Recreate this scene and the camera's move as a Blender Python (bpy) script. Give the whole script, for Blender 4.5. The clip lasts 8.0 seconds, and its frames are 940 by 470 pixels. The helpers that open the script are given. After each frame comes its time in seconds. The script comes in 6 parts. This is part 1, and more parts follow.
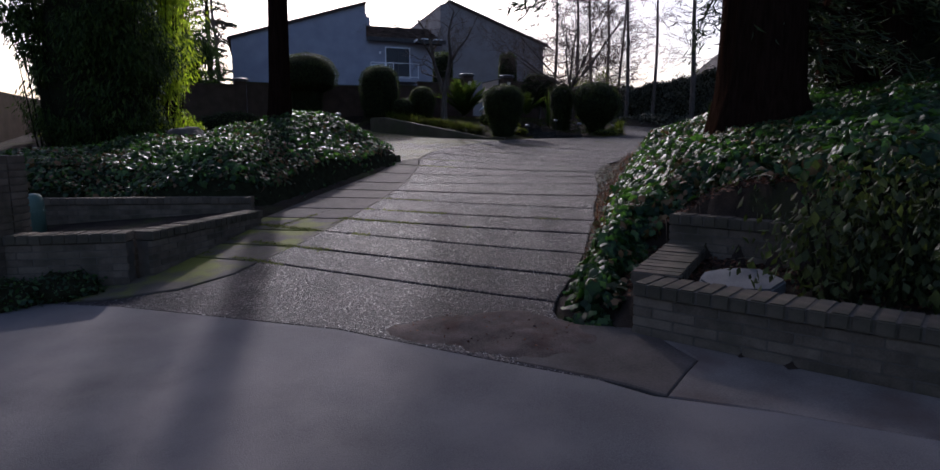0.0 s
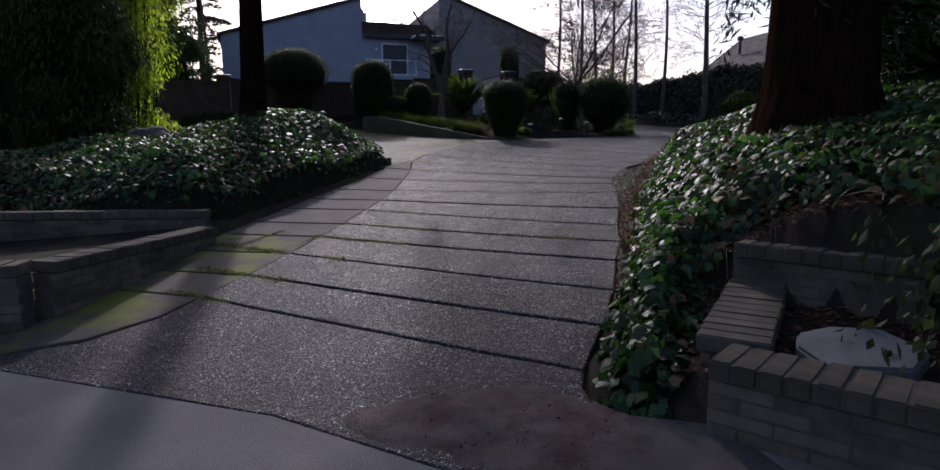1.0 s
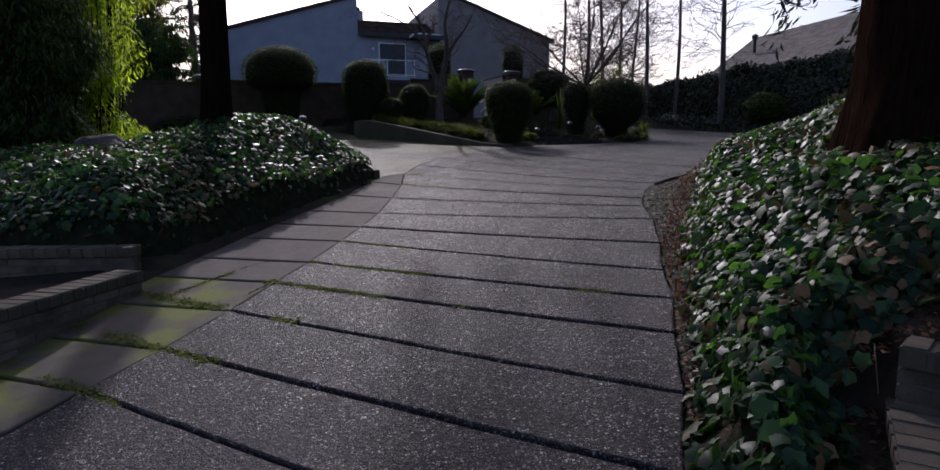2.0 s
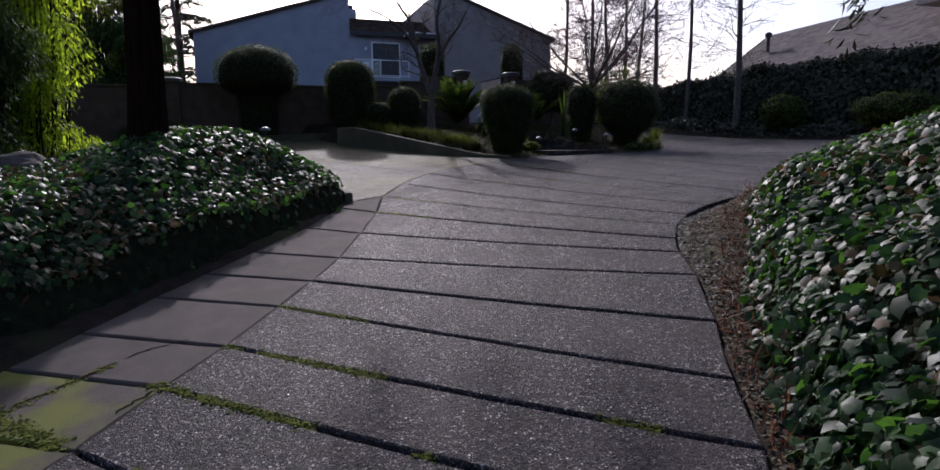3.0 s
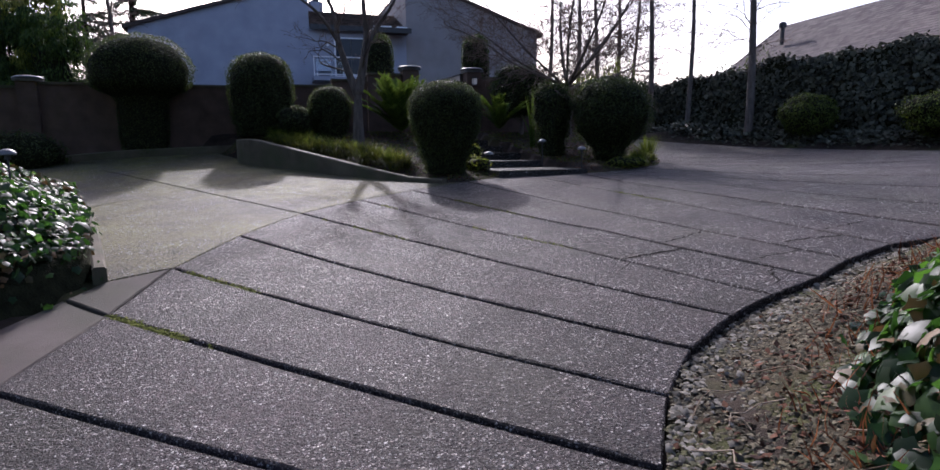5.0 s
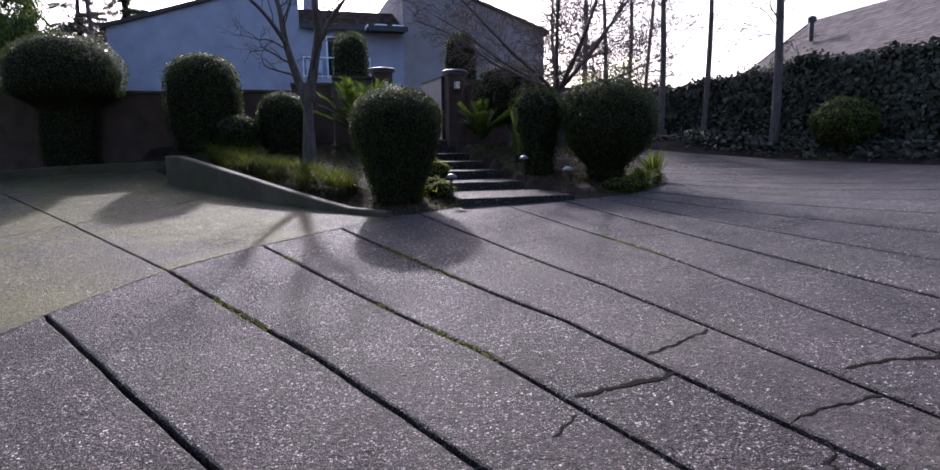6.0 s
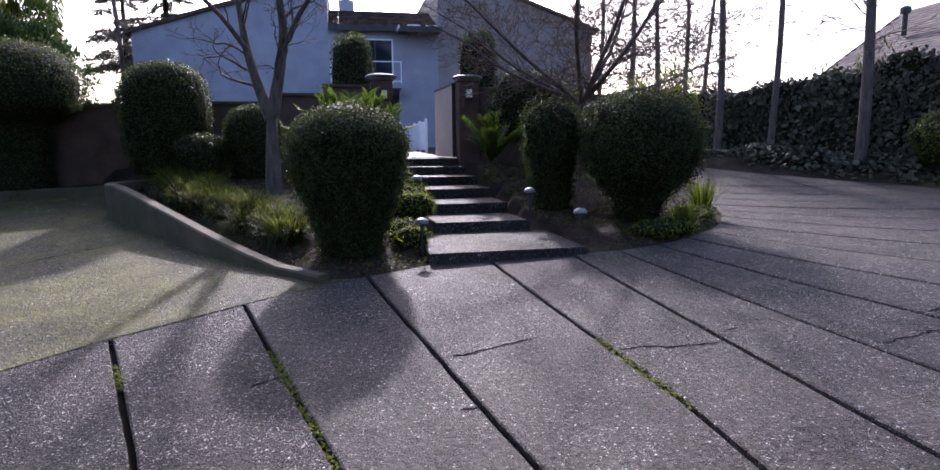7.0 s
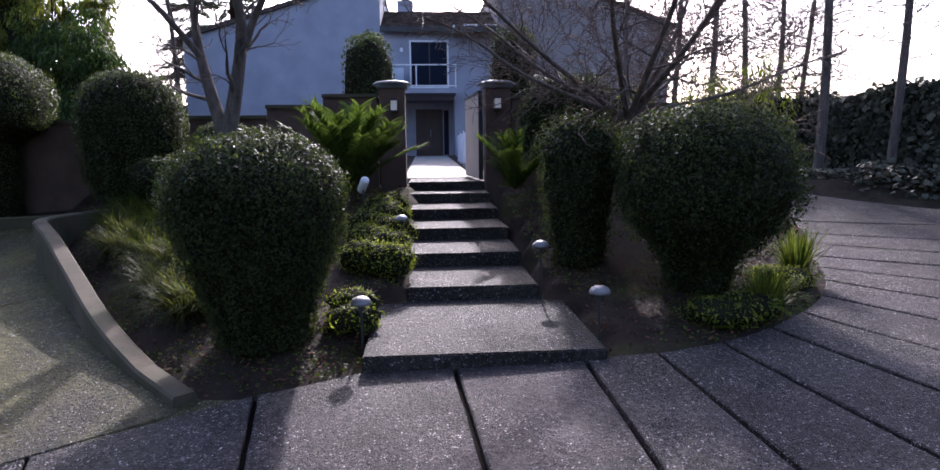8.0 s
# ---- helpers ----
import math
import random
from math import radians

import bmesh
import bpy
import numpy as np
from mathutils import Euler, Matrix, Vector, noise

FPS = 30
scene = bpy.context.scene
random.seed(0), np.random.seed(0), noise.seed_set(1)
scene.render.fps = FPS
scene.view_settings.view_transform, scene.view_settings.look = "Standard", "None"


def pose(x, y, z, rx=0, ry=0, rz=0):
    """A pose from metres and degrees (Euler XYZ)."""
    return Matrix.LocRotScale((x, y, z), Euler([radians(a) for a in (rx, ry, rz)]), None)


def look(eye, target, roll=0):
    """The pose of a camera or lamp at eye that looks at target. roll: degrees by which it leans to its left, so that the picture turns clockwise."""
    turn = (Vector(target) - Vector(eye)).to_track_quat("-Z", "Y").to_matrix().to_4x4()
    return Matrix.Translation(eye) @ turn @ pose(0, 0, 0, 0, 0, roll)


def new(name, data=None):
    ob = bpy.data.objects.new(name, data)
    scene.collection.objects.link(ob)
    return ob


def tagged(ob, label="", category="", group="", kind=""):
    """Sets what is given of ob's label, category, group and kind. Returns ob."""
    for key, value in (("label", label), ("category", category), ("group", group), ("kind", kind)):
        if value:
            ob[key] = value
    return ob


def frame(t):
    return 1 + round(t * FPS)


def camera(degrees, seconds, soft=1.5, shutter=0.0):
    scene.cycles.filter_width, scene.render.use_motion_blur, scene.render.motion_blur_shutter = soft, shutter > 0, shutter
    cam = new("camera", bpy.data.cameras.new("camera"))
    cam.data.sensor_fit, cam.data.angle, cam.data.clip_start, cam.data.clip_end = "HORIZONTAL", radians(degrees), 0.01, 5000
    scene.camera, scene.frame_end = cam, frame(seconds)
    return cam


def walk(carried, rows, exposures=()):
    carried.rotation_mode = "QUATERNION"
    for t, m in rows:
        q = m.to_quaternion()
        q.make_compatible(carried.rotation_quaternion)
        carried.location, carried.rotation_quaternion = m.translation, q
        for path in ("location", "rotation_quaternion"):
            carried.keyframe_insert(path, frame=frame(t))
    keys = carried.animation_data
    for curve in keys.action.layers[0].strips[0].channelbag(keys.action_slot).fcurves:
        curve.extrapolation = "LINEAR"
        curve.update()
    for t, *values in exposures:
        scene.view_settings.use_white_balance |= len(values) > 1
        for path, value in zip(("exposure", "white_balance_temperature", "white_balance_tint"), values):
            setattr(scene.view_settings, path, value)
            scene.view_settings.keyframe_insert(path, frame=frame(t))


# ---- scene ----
cam = camera(75.6, 8.0)
PATH = [
    (0.0, (-0.003, 0.004, 1.743), (0.015, 1.983, 1.455), -0.1),
    (0.5, (0.031, 0.77, 1.782), (0.046, 2.749, 1.491), -0.2),
    (1.0, (0.052, 1.579, 1.791), (0.068, 3.558, 1.501), -0.2),
    (1.5, (0.068, 2.454, 1.849), (0.082, 4.433, 1.562), -0.2),
    (3.0, (0.259, 5.275, 2.267), (0.271, 7.254, 1.978), -0.35),
    (3.5, (0.506, 6.299, 2.371), (0.519, 8.278, 2.084), -0.4),
    (4.0, (0.864, 7.36, 2.454), (0.876, 9.339, 2.165), -0.5),
    (4.5, (1.3, 8.435, 2.504), (1.309, 10.414, 2.217), -0.55),
    (5.0, (1.785, 9.53, 2.593), (1.789, 11.509, 2.308), -0.65),
    (6.5, (3.215, 13.104, 3.14), (3.086, 15.079, 2.853), -0.7),
    (7.0, (3.644, 14.396, 3.338), (3.405, 16.361, 3.055), -0.65),
    (7.5, (4.012, 15.652, 3.488), (3.634, 17.598, 3.219), -0.6),
    (8.0, (4.279, 17.019, 3.694), (3.787, 18.938, 3.418), -0.6),
]
walk(cam, [(t, look(eye, target, roll)) for t, eye, target, roll in PATH],
     exposures=[(0.0, -0.05, 5650, 22), (1.5, -0.1, 5650, 22), (3.0, 0.1, 5650, 23), (5.0, 0.8, 5620, 24), (6.5, 1.28, 5650, 26), (8.0, 1.52, 5700, 26)])

# ---- light ----
world = bpy.data.worlds.new("world")
scene.world = world
world.use_nodes = True
wn = world.node_tree.nodes
sky = wn.new("ShaderNodeTexSky")
sky.sky_type = 'NISHITA'
sky.sun_disc = False
SUN_EL, SUN_AZ = radians(31), radians(-13)
sky.sun_elevation, sky.sun_rotation = SUN_EL, SUN_AZ
sky.air_density, sky.dust_density, sky.ozone_density = 1.0, 4.0, 1.0
wn["Background"].inputs[1].default_value = 0.15
world.node_tree.links.new(sky.outputs[0], wn["Background"].inputs[0])
sun_data = bpy.data.lights.new("sun", 'SUN')
sun_data.energy, sun_data.angle, sun_data.color = 2.5, radians(1.4), (1.0, 0.93, 0.82)
sun = new("sun", sun_data)
sun.matrix_world = look((0, 0, 40), (-math.sin(SUN_AZ) * math.cos(SUN_EL), -math.cos(SUN_AZ) * math.cos(SUN_EL), 40 - math.sin(SUN_EL)))


# ---- materials ----
def material(name, dark, light, scale=6.0, fine=60.0, rough=0.8, bump=0.3, spec=0.4, island=0.0, obj_random=0.0, detail_mix=0.35,
             translucent=0.0, metal=0.0, stretch=(1, 1, 1), tone=None, stain=None, bump_dist=0.01, glow=None):
    """Two scales of noise between two colours, with fine relief."""
    m = bpy.data.materials.new(name)
    m.use_nodes = True
    nt = m.node_tree
    n, l = nt.nodes, nt.links
    p = n["Principled BSDF"]
    tc, mp = n.new("ShaderNodeTexCoord"), n.new("ShaderNodeMapping")
    l.new(tc.outputs["Object"], mp.inputs[0])
    mp.inputs["Scale"].default_value = stretch
    big, small = n.new("ShaderNodeTexNoise"), n.new("ShaderNodeTexNoise")
    for tex, s, d in ((big, scale, 5), (small, fine, 3)):
        l.new(mp.outputs[0], tex.inputs["Vector"])
        tex.inputs["Scale"].default_value, tex.inputs["Detail"].default_value = s, d
    mix = n.new("ShaderNodeMix")
    mix.inputs[0].default_value = detail_mix
    l.new(big.outputs[0], mix.inputs[2])
    l.new(small.outputs[0], mix.inputs[3])
    fac = mix.outputs[0]
    if island or obj_random:
        src = n.new("ShaderNodeNewGeometry").outputs["Random Per Island"] if island else n.new("ShaderNodeObjectInfo").outputs["Random"]
        add = n.new("ShaderNodeMath")
        add.operation = 'MULTIPLY_ADD'
        amount = island or obj_random
        l.new(src, add.inputs[0])
        add.inputs[1].default_value, add.inputs[2].default_value = amount, -amount / 2
        total = n.new("ShaderNodeMath")
        l.new(fac, total.inputs[0])
        l.new(add.outputs[0], total.inputs[1])
        fac = total.outputs[0]
    ramp = n.new("ShaderNodeValToRGB")
    ramp.color_ramp.elements[0].position, ramp.color_ramp.elements[0].color = 0.3, (*dark, 1)
    ramp.color_ramp.elements[1].position, ramp.color_ramp.elements[1].color = 0.7, (*light, 1)
    if tone:
        e = ramp.color_ramp.elements.new(tone[0])
        e.color = (*tone[1], 1)
    l.new(fac, ramp.inputs[0])
    col = ramp.outputs[0]
    if stain:
        st = n.new("ShaderNodeTexNoise")
        st.inputs["Scale"].default_value, st.inputs["Detail"].default_value = stain[0], 6
        l.new(tc.outputs["Object"], st.inputs["Vector"])
        sr = n.new("ShaderNodeValToRGB")
        sr.color_ramp.elements[0].position, sr.color_ramp.elements[1].position = stain[2], stain[3]
        l.new(st.outputs[0], sr.inputs[0])
        sm = n.new("ShaderNodeMix")
        sm.data_type = 'RGBA'
        l.new(sr.outputs[0], sm.inputs[0])
        l.new(col, sm.inputs[6])
        sm.inputs[7].default_value = (*stain[1], 1)
        col = sm.outputs[2]
    l.new(col, p.inputs["Base Color"])
    p.inputs["Roughness"].default_value = rough
    p.inputs["Specular IOR Level"].default_value = spec
    p.inputs["Metallic"].default_value = metal
    if bump:
        b = n.new("ShaderNodeBump")
        b.inputs["Strength"].default_value, b.inputs["Distance"].default_value = bump, bump_dist
        l.new(mix.outputs[0], b.inputs["Height"])
        l.new(b.outputs[0], p.inputs["Normal"])
    if translucent:
        tr, ms = n.new("ShaderNodeBsdfTranslucent"), n.new("ShaderNodeMixShader")
        if glow:
            gm = n.new("ShaderNodeMix")
            gm.data_type, gm.blend_type = 'RGBA', 'MULTIPLY'
            gm.inputs[0].default_value = 1.0
            l.new(col, gm.inputs[6])
            gm.inputs[7].default_value = (*glow, 1)
            l.new(gm.outputs[2], tr.inputs[0])
        else:
            l.new(col, tr.inputs[0])
        ms.inputs[0].default_value = translucent
        l.new(p.outputs[0], ms.inputs[1])
        l.new(tr.outputs[0], ms.inputs[2])
        l.new(ms.outputs[0], n["Material Output"].inputs[0])
    return m


def aggregate(name, stain=(0.8, (0.05, 0.046, 0.036), 0.48, 0.72), dark=(0.033, 0.024, 0.0255), light=(0.09, 0.068, 0.07), bare=0.0, waves=1.5):
    """Exposed-aggregate concrete: irregular pale and dark chips in grey-mauve cement, worn smooth in patches."""
    m = material(name, dark, light, 1.1, 18, 0.75, 0, 0.2, obj_random=0.2, stain=stain)
    nt = m.node_tree
    n, l = nt.nodes, nt.links
    p = n["Principled BSDF"]
    tc = n.new("ShaderNodeTexCoord")
    warp = n.new("ShaderNodeTexNoise")
    warp.inputs["Scale"].default_value, warp.inputs["Detail"].default_value = 70, 2
    l.new(tc.outputs["Object"], warp.inputs["Vector"])
    bend = n.new("ShaderNodeVectorMath")
    bend.operation = 'MULTIPLY_ADD'
    bend.inputs[1].default_value = (0.016, 0.016, 0.016)
    l.new(warp.outputs["Color"], bend.inputs[0])
    l.new(tc.outputs["Object"], bend.inputs[2])
    patch = n.new("ShaderNodeTexNoise")
    patch.inputs["Scale"].default_value, patch.inputs["Detail"].default_value = 1.7, 5
    l.new(tc.outputs["Object"], patch.inputs["Vector"])
    worn = n.new("ShaderNodeMapRange")
    worn.inputs[1].default_value, worn.inputs[2].default_value, worn.inputs[3].default_value, worn.inputs[4].default_value = 0.36, 0.56, 0.4, 1.0
    l.new(patch.outputs[0], worn.inputs[0])
    col, heights = p.inputs["Base Color"].links[0].from_socket, []
    for size, edge, share in ((130, 0.62, 0.25), (62, 0.6, 0.35)):
        vor = n.new("ShaderNodeTexVoronoi")
        vor.inputs["Scale"].default_value = size
        l.new(bend.outputs[0], vor.inputs["Vector"])
        sep = n.new("ShaderNodeSeparateColor")
        l.new(vor.outputs["Color"], sep.inputs[0])
        tint = n.new("ShaderNodeValToRGB")
        els = tint.color_ramp.elements
        els[0].color, els[1].color = (0.008, 0.007, 0.009, 1), (0.85, 0.82, 0.8, 1)
        for pos, c in ((0.3, (0.03, 0.026, 0.03, 1)), (0.5, (0.036, 0.03, 0.036, 1)), (0.7, (0.16, 0.13, 0.13, 1)), (0.86, (0.45, 0.4, 0.385, 1))):
            els.new(pos).color = c
        l.new(sep.outputs[0], tint.inputs[0])
        shape = n.new("ShaderNodeMapRange")
        shape.inputs[1].default_value, shape.inputs[2].default_value, shape.inputs[3].default_value, shape.inputs[4].default_value = edge * 0.55, edge, 1, 0
        l.new(vor.outputs["Distance"], shape.inputs[0])
        show = n.new("ShaderNodeMath")
        show.operation = 'GREATER_THAN'
        show.inputs[1].default_value = share + bare
        l.new(sep.outputs[1], show.inputs[0])
        mask = n.new("ShaderNodeMath")
        mask.operation = 'MULTIPLY'
        l.new(shape.outputs[0], mask.inputs[0])
        l.new(show.outputs[0], mask.inputs[1])
        thin = n.new("ShaderNodeMath")
        thin.operation = 'MULTIPLY'
        l.new(mask.outputs[0], thin.inputs[0])
        l.new(worn.outputs[0], thin.inputs[1])
        mix = n.new("ShaderNodeMix")
        mix.data_type = 'RGBA'
        l.new(thin.outputs[0], mix.inputs[0])
        l.new(col, mix.inputs[6])
        l.new(tint.outputs[0], mix.inputs[7])
        col = mix.outputs[2]
        heights.append(thin.outputs[0])
    for size, lo, hi in ((26, 0.36, 1.15), (2.6, 0.66, 1.08)):
        cloud = n.new("ShaderNodeTexNoise")
        cloud.inputs["Scale"].default_value, cloud.inputs["Detail"].default_value = size, 3
        l.new(tc.outputs["Object"], cloud.inputs["Vector"])
        span = n.new("ShaderNodeMapRange")
        span.inputs[1].default_value, span.inputs[2].default_value, span.inputs[3].default_value, span.inputs[4].default_value = 0.3, 0.7, lo, hi
        l.new(cloud.outputs[0], span.inputs[0])
        mul = n.new("ShaderNodeVectorMath")
        mul.operation = 'SCALE'
        l.new(col, mul.inputs[0])
        l.new(span.outputs[0], mul.inputs[3])
        col = mul.outputs[0]
    l.new(col, p.inputs["Base Color"])
    gloss = n.new("ShaderNodeMapRange")
    gloss.inputs[3].default_value, gloss.inputs[4].default_value = 0.75, 0.42
    l.new(heights[1], gloss.inputs[0])
    l.new(gloss.outputs[0], p.inputs["Roughness"])
    p.inputs["Specular IOR Level"].default_value = 0.24
    height = n.new("ShaderNodeMath")
    l.new(heights[0], height.inputs[0])
    l.new(heights[1], height.inputs[1])
    b = n.new("ShaderNodeBump")
    b.inputs["Strength"].default_value, b.inputs["Distance"].default_value = 1.0, 0.013
    swell = n.new("ShaderNodeTexNoise")
    swell.inputs["Scale"].default_value, swell.inputs["Detail"].default_value = 34, 4
    l.new(tc.outputs["Object"], swell.inputs["Vector"])
    relief = n.new("ShaderNodeMath")
    relief.operation = 'MULTIPLY_ADD'
    relief.inputs[1].default_value = waves
    l.new(swell.outputs[0], relief.inputs[0])
    l.new(height.outputs[0], relief.inputs[2])
    l.new(relief.outputs[0], b.inputs["Height"])
    l.new(b.outputs[0], p.inputs["Normal"])
    return m


M_AGG = aggregate("exposed_aggregate")
M_COURT = aggregate("mossy_aggregate", (0.5, (0.155, 0.147, 0.036), 0.34, 0.58), (0.042, 0.038, 0.023), (0.1, 0.092, 0.053), 0.42, 0.9)
# Worn smoother; the base is also raised to paint the pale sheen uphill.
M_WORNSHEEN = aggregate("worn_sheen_aggregate", (0.7, (0.1, 0.088, 0.072), 0.42, 0.66), (0.052, 0.042, 0.043), (0.122, 0.099, 0.098), 0.27, 0.6)
M_STEP = aggregate("step_aggregate", (0.9, (0.075, 0.068, 0.052), 0.4, 0.66), (0.035, 0.03, 0.028), (0.085, 0.074, 0.066), 0.36)
M_CONC = material("old_concrete", (0.038, 0.03, 0.026), (0.105, 0.083, 0.072), 3.5, 130, 0.9, 1.0, detail_mix=0.5, obj_random=0.25, stain=(1.1, (0.06, 0.055, 0.038), 0.5, 0.7))
M_MOSSCONC = material("mossy_concrete", (0.04, 0.033, 0.026), (0.115, 0.094, 0.072), 3.2, 130, 0.9, 1.0, detail_mix=0.5, obj_random=0.1, stain=(1.9, (0.13, 0.138, 0.018), 0.48, 0.63))
M_CURB = material("curb_concrete", (0.05, 0.041, 0.026), (0.125, 0.104, 0.068), 3, 70, 0.85, 0.6, 0.3, stain=(2.0, (0.06, 0.062, 0.03), 0.45, 0.7))
M_ASPHALT = material("asphalt", (0.07, 0.063, 0.062), (0.18, 0.165, 0.162), 1.4, 140, 0.85, 0.9, 0.2, detail_mix=0.6, stain=(0.9, (0.2, 0.175, 0.163), 0.45, 0.72))
M_SOIL = material("soil_and_mulch", (0.01, 0.007, 0.005), (0.048, 0.034, 0.024), 5, 80, 0.95, 0.8, 0.2, bump_dist=0.03, stain=(1.1, (0.05, 0.055, 0.015), 0.55, 0.75))
M_DIRT = material("reddish_dirt", (0.04, 0.029, 0.024), (0.14, 0.105, 0.09), 6, 70, 0.95, 0.9, 0.2, bump_dist=0.02, stain=(4.0, (0.07, 0.04, 0.03), 0.52, 0.7))
M_JOINT = material("joint_dirt", (0.005, 0.004, 0.004), (0.018, 0.015, 0.012), 8, 60, 1.0, 0.5, 0.05)
M_MOSS = material("moss", (0.04, 0.05, 0.007), (0.15, 0.165, 0.025), 12, 90, 0.95, 0.6, 0.1)
M_BRICK = material("tan_brick", (0.07, 0.056, 0.042), (0.16, 0.128, 0.096), 7, 80, 0.9, 0.6, 0.15, obj_random=0.25, stain=(2.5, (0.04, 0.04, 0.025), 0.5, 0.75))
M_MORTAR = material("mortar", (0.06, 0.052, 0.042), (0.12, 0.104, 0.085), 9, 90, 0.95, 0.5, 0.2)
M_WALL = material("brown_wall", (0.06, 0.04, 0.03), (0.132, 0.09, 0.07), 3, 60, 0.9, 0.5, 0.2, obj_random=0.1)
M_STUCCO = material("grey_stucco", (0.25, 0.26, 0.31), (0.36, 0.37, 0.43), 1.2, 90, 0.9, 0.35, 0.2)
M_TAUPE = material("taupe_stucco", (0.34, 0.29, 0.25), (0.46, 0.4, 0.35), 1.5, 90, 0.9, 0.3, 0.2)
# Same stucco; the warm cast of the light is put into its colour.
M_TINTSTUCCO = material("light_tinted_stucco", (0.22, 0.203, 0.2), (0.31, 0.288, 0.285), 1.2, 90, 0.9, 0.35, 0.2)
M_REDCONC = material("rust_stained_concrete", (0.045, 0.037, 0.032), (0.118, 0.098, 0.086), 3, 60, 0.9, 0.6, 0.2, stain=(2.2, (0.05, 0.036, 0.03), 0.5, 0.7))
M_WHITE = material("white_paint", (0.7, 0.7, 0.72), (0.84, 0.84, 0.85), 3, 40, 0.45, 0.1)
M_PANELW = material("pale_blue_panel", (0.5, 0.54, 0.6), (0.64, 0.68, 0.74), 3, 40, 0.5, 0.1)
M_ROOF = material("brown_roof_tile", (0.045, 0.035, 0.03), (0.12, 0.09, 0.075), 4, 50, 0.9, 0.5, 0.2, obj_random=0.4, island=0.4)
M_SHINGLE = material("grey_brown_shingle", (0.1, 0.086, 0.084), (0.19, 0.165, 0.158), 4, 50, 0.9, 0.5, 0.2, island=0.3)
M_DARKTRIM = material("dark_metal", (0.02, 0.02, 0.02), (0.05, 0.05, 0.05), 6, 60, 0.55, 0.2)
M_CAP = material("dark_stone_cap", (0.07, 0.07, 0.075), (0.16, 0.16, 0.16), 4, 60, 0.5, 0.3)
M_DOOR = material("dark_wood_door", (0.02, 0.01, 0.008), (0.06, 0.03, 0.022), 3, 40, 0.5, 0.3, stretch=(4, 4, 0.4))
M_METAL = material("dull_aluminium", (0.16, 0.16, 0.165), (0.27, 0.27, 0.28), 10, 90, 0.5, 0.1, metal=0.6)
# Bark darkened well below its own tone to hold the shade under the trees.
M_BARK = material("shade_dark_bark", (0.006, 0.0035, 0.0025), (0.028, 0.0155, 0.011), 5, 30, 1.0, 1.0, 0.0, stretch=(5, 5, 0.5), bump_dist=0.05)
M_GREYBARK = material("grey_bark", (0.05, 0.042, 0.037), (0.18, 0.152, 0.13), 5, 40, 0.9, 0.8, 0.1, stretch=(3, 3, 0.6), bump_dist=0.02)
M_TWIG = material("brown_twigs", (0.08, 0.058, 0.046), (0.19, 0.14, 0.115), 6, 40, 0.9, 0.3, 0.1)
# Near-black: the shade inside foliage, ivy and hedge is put into this colour.
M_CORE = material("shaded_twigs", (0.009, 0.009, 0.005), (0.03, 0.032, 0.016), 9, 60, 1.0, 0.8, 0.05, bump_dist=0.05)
M_IVY = material("ivy_leaf", (0.013, 0.03, 0.012), (0.056, 0.104, 0.037), 3, 30, 0.42, 0.2, 0.24, island=0.7, translucent=0.36, tone=(0.6, (0.028, 0.058, 0.028)), glow=(2.0, 2.6, 0.7))
M_IVYOLD = material("ivy_leaf_old", (0.06, 0.05, 0.012), (0.16, 0.09, 0.035), 4, 30, 0.5, 0.1, 0.4, island=0.6, translucent=0.2)
M_BOX = material("boxwood_leaf", (0.017, 0.026, 0.01), (0.054, 0.072, 0.026), 4, 30, 0.5, 0.1, 0.22, island=0.45, translucent=0.42, glow=(1.7, 1.7, 0.9))
# Lime tone holds the bamboo's sunlit side in the leaf colour.
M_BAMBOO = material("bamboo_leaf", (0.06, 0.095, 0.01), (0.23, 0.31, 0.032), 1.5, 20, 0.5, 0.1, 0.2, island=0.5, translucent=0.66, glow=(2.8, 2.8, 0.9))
M_THICKET = material("thicket_leaf", (0.06, 0.075, 0.012), (0.2, 0.22, 0.035), 1.2, 20, 0.6, 0.1, 0.15, island=0.5, translucent=0.45, glow=(1.5, 1.5, 0.9))
# Same bamboo on its shaded side; the shade is put into this darker leaf.
M_SHADEBAMBOO = material("shade_side_bamboo_leaf", (0.017, 0.034, 0.008), (0.068, 0.105, 0.024), 1.5, 20, 0.55, 0.1, 0.15, island=0.5, translucent=0.35, glow=(1.3, 1.5, 0.7))
M_OLIVE = material("olive_leaf", (0.03, 0.045, 0.008), (0.1, 0.13, 0.022), 2, 20, 0.6, 0.1, 0.15, island=0.5, translucent=0.3, glow=(1.4, 1.4, 0.8))
M_HEDGE = material("hedge_ivy_leaf", (0.026, 0.028, 0.019), (0.105, 0.108, 0.072), 1.4, 20, 0.6, 0.1, 0.2, island=0.6, translucent=0.15)
M_LIME = material("lime_groundcover", (0.06, 0.085, 0.01), (0.2, 0.23, 0.035), 4, 30, 0.6, 0.1, 0.2, island=0.5, translucent=0.45, glow=(1.7, 1.7, 1.0))
M_GRASS = material("grass_blade", (0.028, 0.048, 0.008), (0.14, 0.17, 0.03), 4, 30, 0.6, 0.1, 0.2, island=0.5, translucent=0.45, glow=(1.6, 1.6, 1.0))
M_TURF = material("olive_turf_blade", (0.022, 0.034, 0.007), (0.1, 0.11, 0.024), 4, 30, 0.6, 0.1, 0.2, island=0.6, translucent=0.4, glow=(1.6, 1.5, 0.8))
